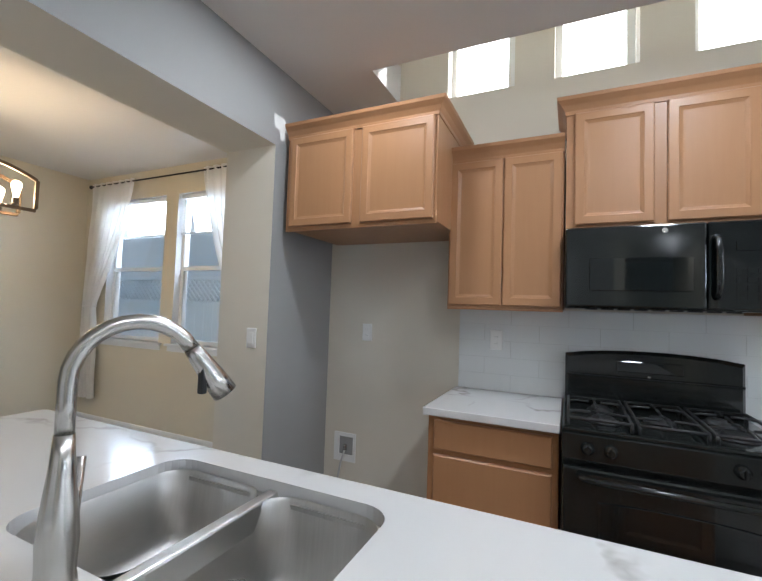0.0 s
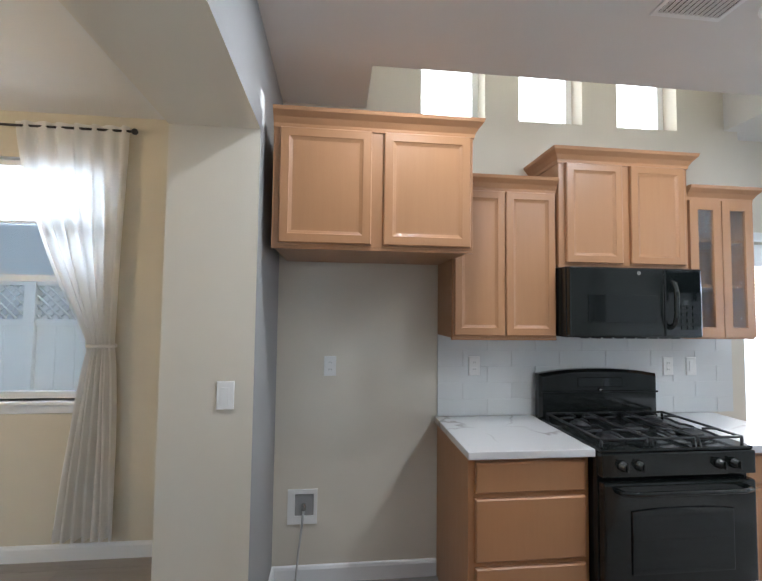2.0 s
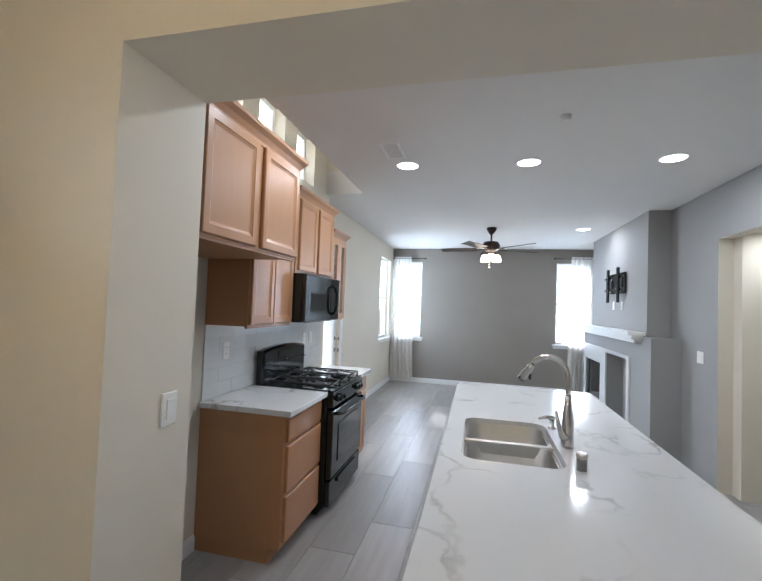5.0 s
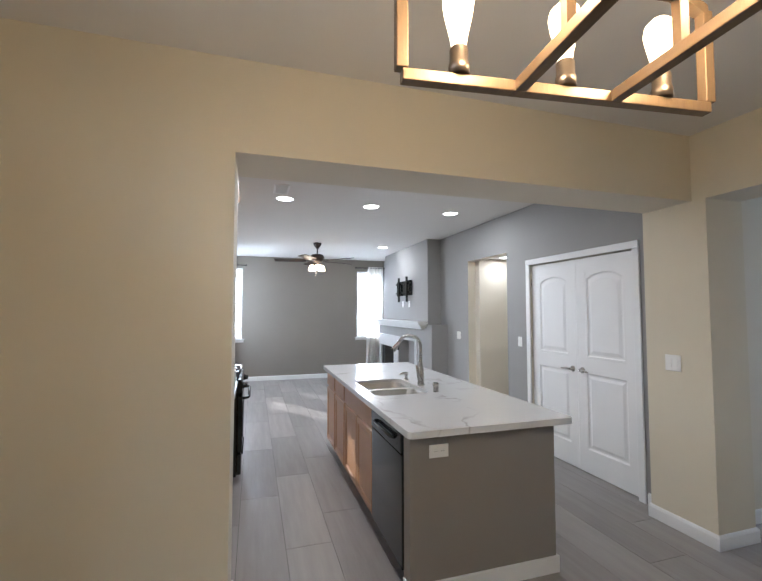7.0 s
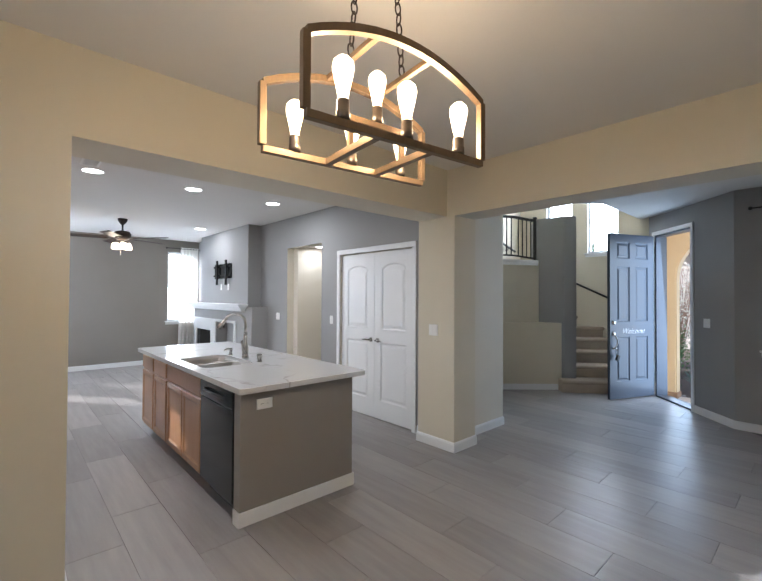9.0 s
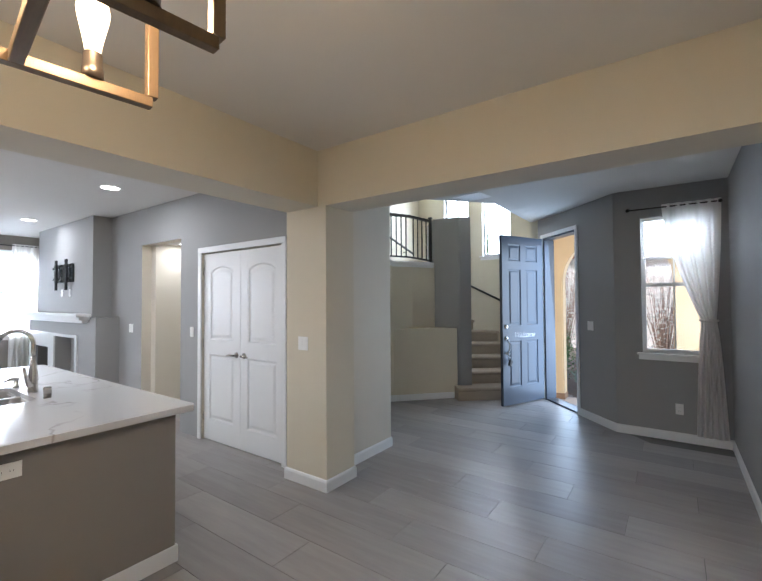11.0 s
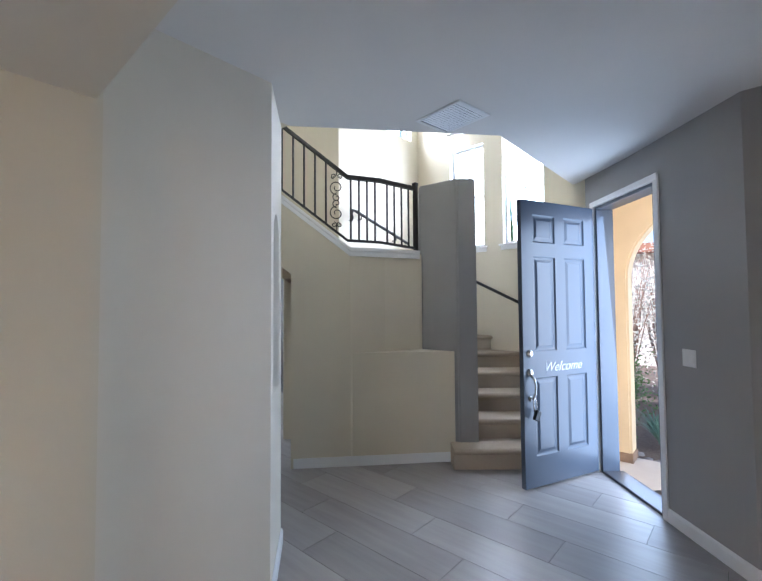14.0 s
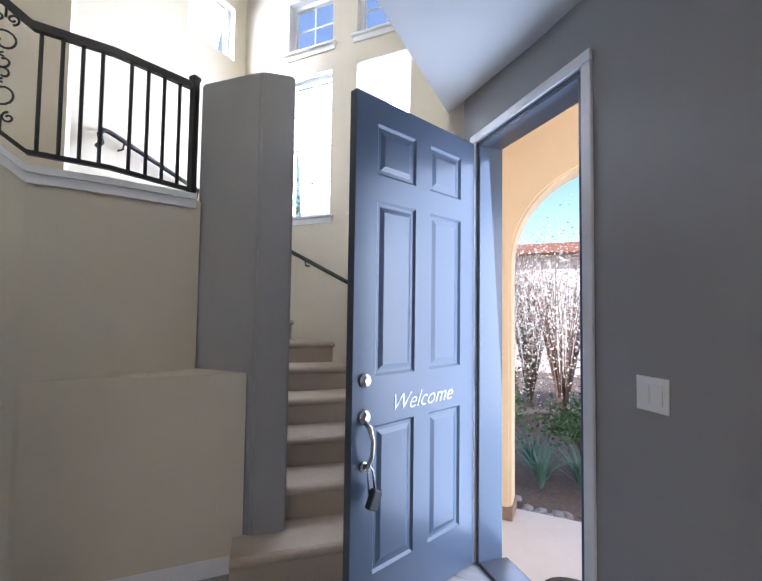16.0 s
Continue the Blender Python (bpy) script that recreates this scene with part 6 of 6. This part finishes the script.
for x0, x1 in ((AX1 - 0.012, -2.3), (AX0 - 0.4, AX0 + 0.012)):
    bm = bmesh.new()
    box(bm, x0, FACE - 0.252, PORCH, x1, FACE + 0.012, PORCH + 0.10, bevel=0.006)
    setting("trim_stone_foot", bm, material("brown_stone_foot", (0.33, 0.22, 0.14), 0.85, colour2=(0.22, 0.14, 0.09), scale=14, bump=0.7, bump_scale=40), "rough brown stone foot of the porch arch", "trim")
bm = bmesh.new()
box(bm, -2.31, -6.2, PORCH, -2.291, -5.47, 3.0)
setting("wall_porch_side", bm, STUCCO, "ochre stucco side wall of the porch", "wall")
bm = bmesh.new()
prism(bm, [on_door_wall(0.0, 0.165), (-5.2, -4.26), (-5.2, -6.2), (-2.3, -6.2), (-2.3, -5.5), on_door_wall(1.65, 0.165)], 3.0, 3.2)
bmesh.ops.recalc_face_normals(bm, faces=bm.faces)
setting("ceiling_porch", bm, STUCCO, "ochre porch ceiling", "ceiling")
bm = bmesh.new()
cx, cy = on_door_wall(1.1, 0.52)
mm = pose(cx, cy, PORCH + 0.001, 0, 0, -47)
lathe(bm, [(0.44, 0.0), (0.43, 0.012), (0.0, 0.012)], 32, mm @ Matrix.Diagonal((1, 0.62, 1, 1)), closed=False)
mat_ob = solo("door_mat", bm, material("dark_coir_mat", (0.07, 0.06, 0.055), 0.95, bump=0.8, bump_scale=200), "dark oval rubber doormat with scrolls on the porch", "doormat")

LEAFM = material("green_leaf", (0.12, 0.22, 0.07), 0.6, colour2=(0.07, 0.15, 0.05), scale=9)
PALEL = material("pale_dry_leaf", (0.80, 0.78, 0.73), 0.8, colour2=(0.58, 0.56, 0.48), scale=9)
TWIG = material("brown_twig", (0.30, 0.20, 0.15), 0.9)
AGAPAN = material("blue_green_blade", (0.20, 0.36, 0.27), 0.5, colour2=(0.13, 0.26, 0.18), scale=6)
rnd = random.Random(7)


def leaves(bm, centre, spread, n, size):
    for _ in range(n):
        p = Vector((rnd.gauss(0, 1) * spread[0], rnd.gauss(0, 1) * spread[1], rnd.gauss(0, 1) * spread[2])) * 0.55 + Vector(centre)
        q = Euler((rnd.uniform(0, 6.3), rnd.uniform(0, 6.3), rnd.uniform(0, 6.3))).to_matrix()
        s = size * rnd.uniform(0.6, 1.3)
        vs = [bm.verts.new(p + q @ Vector(v) * s) for v in ((0, -1, 0), (0.45, 0, 0.1), (0, 1, 0), (-0.45, 0, 0.1))]
        bm.faces.new(vs)


def shrub(x, y, h, w, n, mat, label, size=0.035, twigs=18):
    t = thing("shrub", label, "shrub", x, y, -0.24, group="garden shrubs")
    b3 = bmesh.new()
    for _ in range(twigs):
        a = rnd.uniform(0, 6.28)
        r = rnd.uniform(0.3, 1.0) * w
        pts = [(x, y, -0.25), (x + 0.35 * r * math.cos(a), y + 0.35 * r * math.sin(a), h * 0.4), (x + 0.8 * r * math.cos(a + 0.3), y + 0.8 * r * math.sin(a + 0.3), h * rnd.uniform(0.7, 1.0))]
        sweep(b3, pts, [0.014, 0.009, 0.003], 5)
    tagged(part("branch_work", b3, TWIG, t), kind="stuff")
    b3 = bmesh.new()
    leaves(b3, (x, y, h * 0.55), (w, w, h * 0.42), n, size)
    tagged(part("foliage", b3, mat, t), kind="stuff")


for gx, gy, h in ((-1.75, -9.6, 2.5), (-2.75, -9.8, 2.4), (-3.8, -9.6, 2.3), (-0.6, -9.9, 2.4), (-2.2, -10.6, 2.7)):
    shrub(gx, gy, h, 0.85, 3600, PALEL, "tall bare-branched shrub with pale dry leaves", 0.024, 45)
shrub(-2.13, -7.05, 0.95, 0.28, 3200, LEAFM, "clipped dense green shrub by the porch", 0.022, 10)
shrub(-3.0, -7.75, 0.45, 0.42, 1500, LEAFM, "low rounded green shrub behind the strappy plants", 0.03, 10)
for gx, gy in ((-2.62, -7.0), (-2.95, -7.15), (-2.5, -7.45), (-3.4, -7.0)):
    t = thing("strappy_plant", "clump of blue-green strap-leaved plant", "plant", gx, gy, -0.24, group="strappy plants")
    b3 = bmesh.new()
    for _ in range(70):
        a, r, hh = rnd.uniform(0, 6.28), rnd.uniform(0.1, 0.4), rnd.uniform(0.35, 0.62)
        dx, dy = math.cos(a), math.sin(a)
        prev = None
        for k in range(5):
            f = k / 4
            c = Vector((gx + dx * r * f ** 1.5, gy + dy * r * f ** 1.5, -0.22 + hh * (f - 0.35 * f * f)))
            wv = 0.011 * (1 - f) + 0.001
            pr = [b3.verts.new(c + Vector((-dy * wv, dx * wv, 0))), b3.verts.new(c + Vector((dy * wv, -dx * wv, 0)))]
            if prev:
                b3.faces.new((prev[0], prev[1], pr[1], pr[0]))
            prev = pr
    tagged(part("foliage", b3, AGAPAN, t), kind="stuff")
# river stones along the slab
ST = material("grey_river_stone", (0.34, 0.31, 0.29), 0.8, colour2=(0.22, 0.20, 0.19), scale=9, vary=0.3)
edging = thing("pebble_edging", "rounded river stones along the porch slab", "stones", -3.0, -6.6, -0.24)
for k in range(90):
    bm = bmesh.new()
    bmesh.ops.create_icosphere(bm, subdivisions=1, radius=1.0)
    sc = rnd.uniform(0.025, 0.055)
    bm.transform(pose(rnd.uniform(-4.3, -1.6), -6.47 - abs(rnd.gauss(0, 0.13)), -0.232, rnd.uniform(-20, 20), 0, rnd.uniform(0, 180)) @ Matrix.Diagonal((sc * 1.4, sc, sc * 0.6, 1)))
    for fc in bm.faces:
        fc.smooth = True
    part("stone", bm, ST, edging)
# cypress outside the stair windows
for x, y in ((1.5, -9.0), (0.1, -9.3)):
    t = thing("cypress_tree", "slim dark green cypress outside the stair windows", "tree", x, y, -0.24)
    b3 = bmesh.new()
    sweep(b3, [(x, y, -0.25), (x, y, 3.4)], [0.08, 0.02], 8)
    part("trunk", b3, TWIG, t)
    b3 = bmesh.new()
    for k in range(10):
        leaves(b3, (x, y, 0.4 + 0.33 * k), (0.45 - 0.03 * k, 0.45 - 0.03 * k, 0.3), 260, 0.06)
    part("crown", b3, LEAFM, t)

# beige vinyl fence with lattice top outside the dining room
FENCE = material("cream_vinyl_fence", (0.84, 0.79, 0.69), 0.5, colour2=(0.80, 0.75, 0.65), scale=3)
fe = thing("garden_fence", "beige vinyl fence with a lattice top", "fence", -3.5, 5.2, -0.24)
for k in range(6):
    x = -8.0 + 1.8 * k
    bm = bmesh.new()
    box(bm, x - 0.06, 5.14, -0.25, x + 0.06, 5.26, 1.85, bevel=0.004)
    part("post", bm, FENCE, fe)
    bm = bmesh.new()
    for q in range(8):
        box(bm, x + 0.065 + q * 0.209, 5.185, -0.2, x + 0.27 + q * 0.209, 5.215, 1.30)
    part("boards", bm, FENCE, fe)
    for z0, z1 in ((1.301, 1.38), (1.76, 1.82)):
        bm = bmesh.new()
        box(bm, x + 0.061, 5.16, z0, x + 1.739, 5.24, z1, bevel=0.003)
        part("rail", bm, FENCE, fe)
    bm = bmesh.new()
    for q in range(-3, 17):
        for s in (1, -1):
            x0, x1, za, zb2 = x + 0.06 + q * 0.11, x + 0.06 + q * 0.11 + 0.38, (1.38 if s == 1 else 1.76), (1.76 if s == 1 else 1.38)
            a, b = max(x0, x + 0.06), min(x1, x + 1.74)
            if b - a > 0.03:
                sweep(bm, [(a, 5.19 + 0.01 * s, za + (zb2 - za) * (a - x0) / 0.38), (b, 5.19 + 0.01 * s, za + (zb2 - za) * (b - x0) / 0.38)], 0.012, 4)
    part("lattice", bm, FENCE, fe)
# only its roof line is known; set near and tall to block direct sun
nb = thing("neighbour_house", "pale stucco house beyond the fence, sized to block the sun", "house", -2, 11, -0.24)
bm = bmesh.new()
box(bm, -14, 7.2, -0.25, 6.2, 14, 5.9)
part("wall", bm, material("pale_stucco", (0.82, 0.76, 0.66), 0.9, colour2=(0.78, 0.72, 0.62), scale=2, bump=0.4, bump_scale=40), nb)
bm = bmesh.new()
prism(bm, [(-14.5, 6.7), (6.6, 6.7), (6.6, 14.6), (-14.5, 14.6)], 5.9, 6.05)
vs5 = [bm.verts.new(p) for p in ((-14.5, 6.7, 6.052), (6.6, 6.7, 6.052), (6.6, 14.6, 6.052), (-14.5, 14.6, 6.052), (-11, 10.6, 8.1), (2.4, 10.6, 8.1))]
for q in ((0, 1, 5, 4), (1, 2, 5), (2, 3, 4, 5), (3, 0, 4), (3, 2, 1, 0)):
    bm.faces.new([vs5[i] for i in q])
bmesh.ops.recalc_face_normals(bm, faces=bm.faces)
part("roof", bm, material("brown_roof_tile", (0.30, 0.20, 0.14), 0.9, colour2=(0.22, 0.15, 0.10), scale=8), nb)
hs = thing("house_across", "pale house across the garden with a tiled eave", "house", 4, -16, -0.24)
bm = bmesh.new()
box(bm, -6, -24, -0.25, 9, -15, 3.0)
part("wall", bm, material("pale_pink_stucco", (0.74, 0.66, 0.60), 0.9, colour2=(0.70, 0.62, 0.56), scale=2), hs)
bm = bmesh.new()
box(bm, -6.5, -24.5, 3.0, 9.5, -14.5, 3.25)
part("roof", bm, material("terracotta_roof", (0.36, 0.17, 0.11), 0.9, colour2=(0.28, 0.13, 0.09), scale=8), hs)

# ---------------- floor planks ----------------
def plank_material():
    m2 = material("wood_look_porcelain", (0.36, 0.335, 0.315), 0.34, colour2=(0.25, 0.232, 0.22), scale=3.2, stretch=(0.55, 5.5, 1), mix=0.75, bump=0.05, bump_scale=25, vary=0.16)
    nt = m2.node_tree
    oi = nt.nodes.new("ShaderNodeObjectInfo")
    sc = nt.nodes.new("ShaderNodeVectorMath")
    sc.operation = "MULTIPLY"
    sc.inputs[1].default_value = (57.0, 31.0, 11.0)
    nt.links.new(oi.outputs["Random"], sc.inputs[0])
    nt.links.new(sc.outputs[0], nt.nodes["Mapping"].inputs["Location"])
    return m2


PLANK = plank_material()
floor_ob = bpy.data.objects["floor"]
PW, PL = 0.30, 1.205
meshes = {}
for j in range(-25, 6):
    y0 = 1.215 + PW * j
    if y0 + PW < -6.1 or y0 > 2.85:
        continue
    off = (0.31 + 0.402 * ((j * 2) % 3)) % PL
    for i in range(-6, 7):
        x0 = off + PL * i
        if x0 + PL < -4.8 or x0 > 5.8:
            continue
        if y0 < -1.6 and x0 > 5.2 or (x0 > 2.0 and y0 + PW < -4.6) or (y0 + PW < -4.25 and x0 + PL < -3.4):
            continue
        over = [(cx - D0.x) * DD.y - (cy - D0.y) * DD.x for cx in (x0, x0 + PL) for cy in (y0, y0 + PW)]
        if y0 < -3.9 and x0 < -2.0 and min(over) > 0.08:
            continue
        cut = y0 < -3.9 and x0 < -2.0 and max(over) > 0.08
        a, b = max(x0, -4.8) - x0 + 0.0016, min(x0 + PL, 5.8) - x0 - 0.0016
        key = (round(a, 3), round(b, 3), (i, j) if cut else 0)
        if key not in meshes:
            bm = bmesh.new()
            box(bm, a, 0.0016, -0.008, b, PW - 0.0016, 0.0)
            if cut:
                px0, py0 = on_door_wall(0, 0.08)
                bmesh.ops.bisect_plane(bm, geom=bm.verts[:] + bm.edges[:] + bm.faces[:], plane_co=(px0 - x0, py0 - y0, 0), plane_no=(DD.y, -DD.x, 0), clear_outer=True)
                bmesh.ops.holes_fill(bm, edges=bm.edges)
            me = bpy.data.meshes.new("plank")
            bm.to_mesh(me)
            bm.free()
            me.materials.append(PLANK)
            meshes[key] = me
        ob = new("plank", meshes[key])
        ob.parent = floor_ob
        ob.location = (x0, y0, 0)
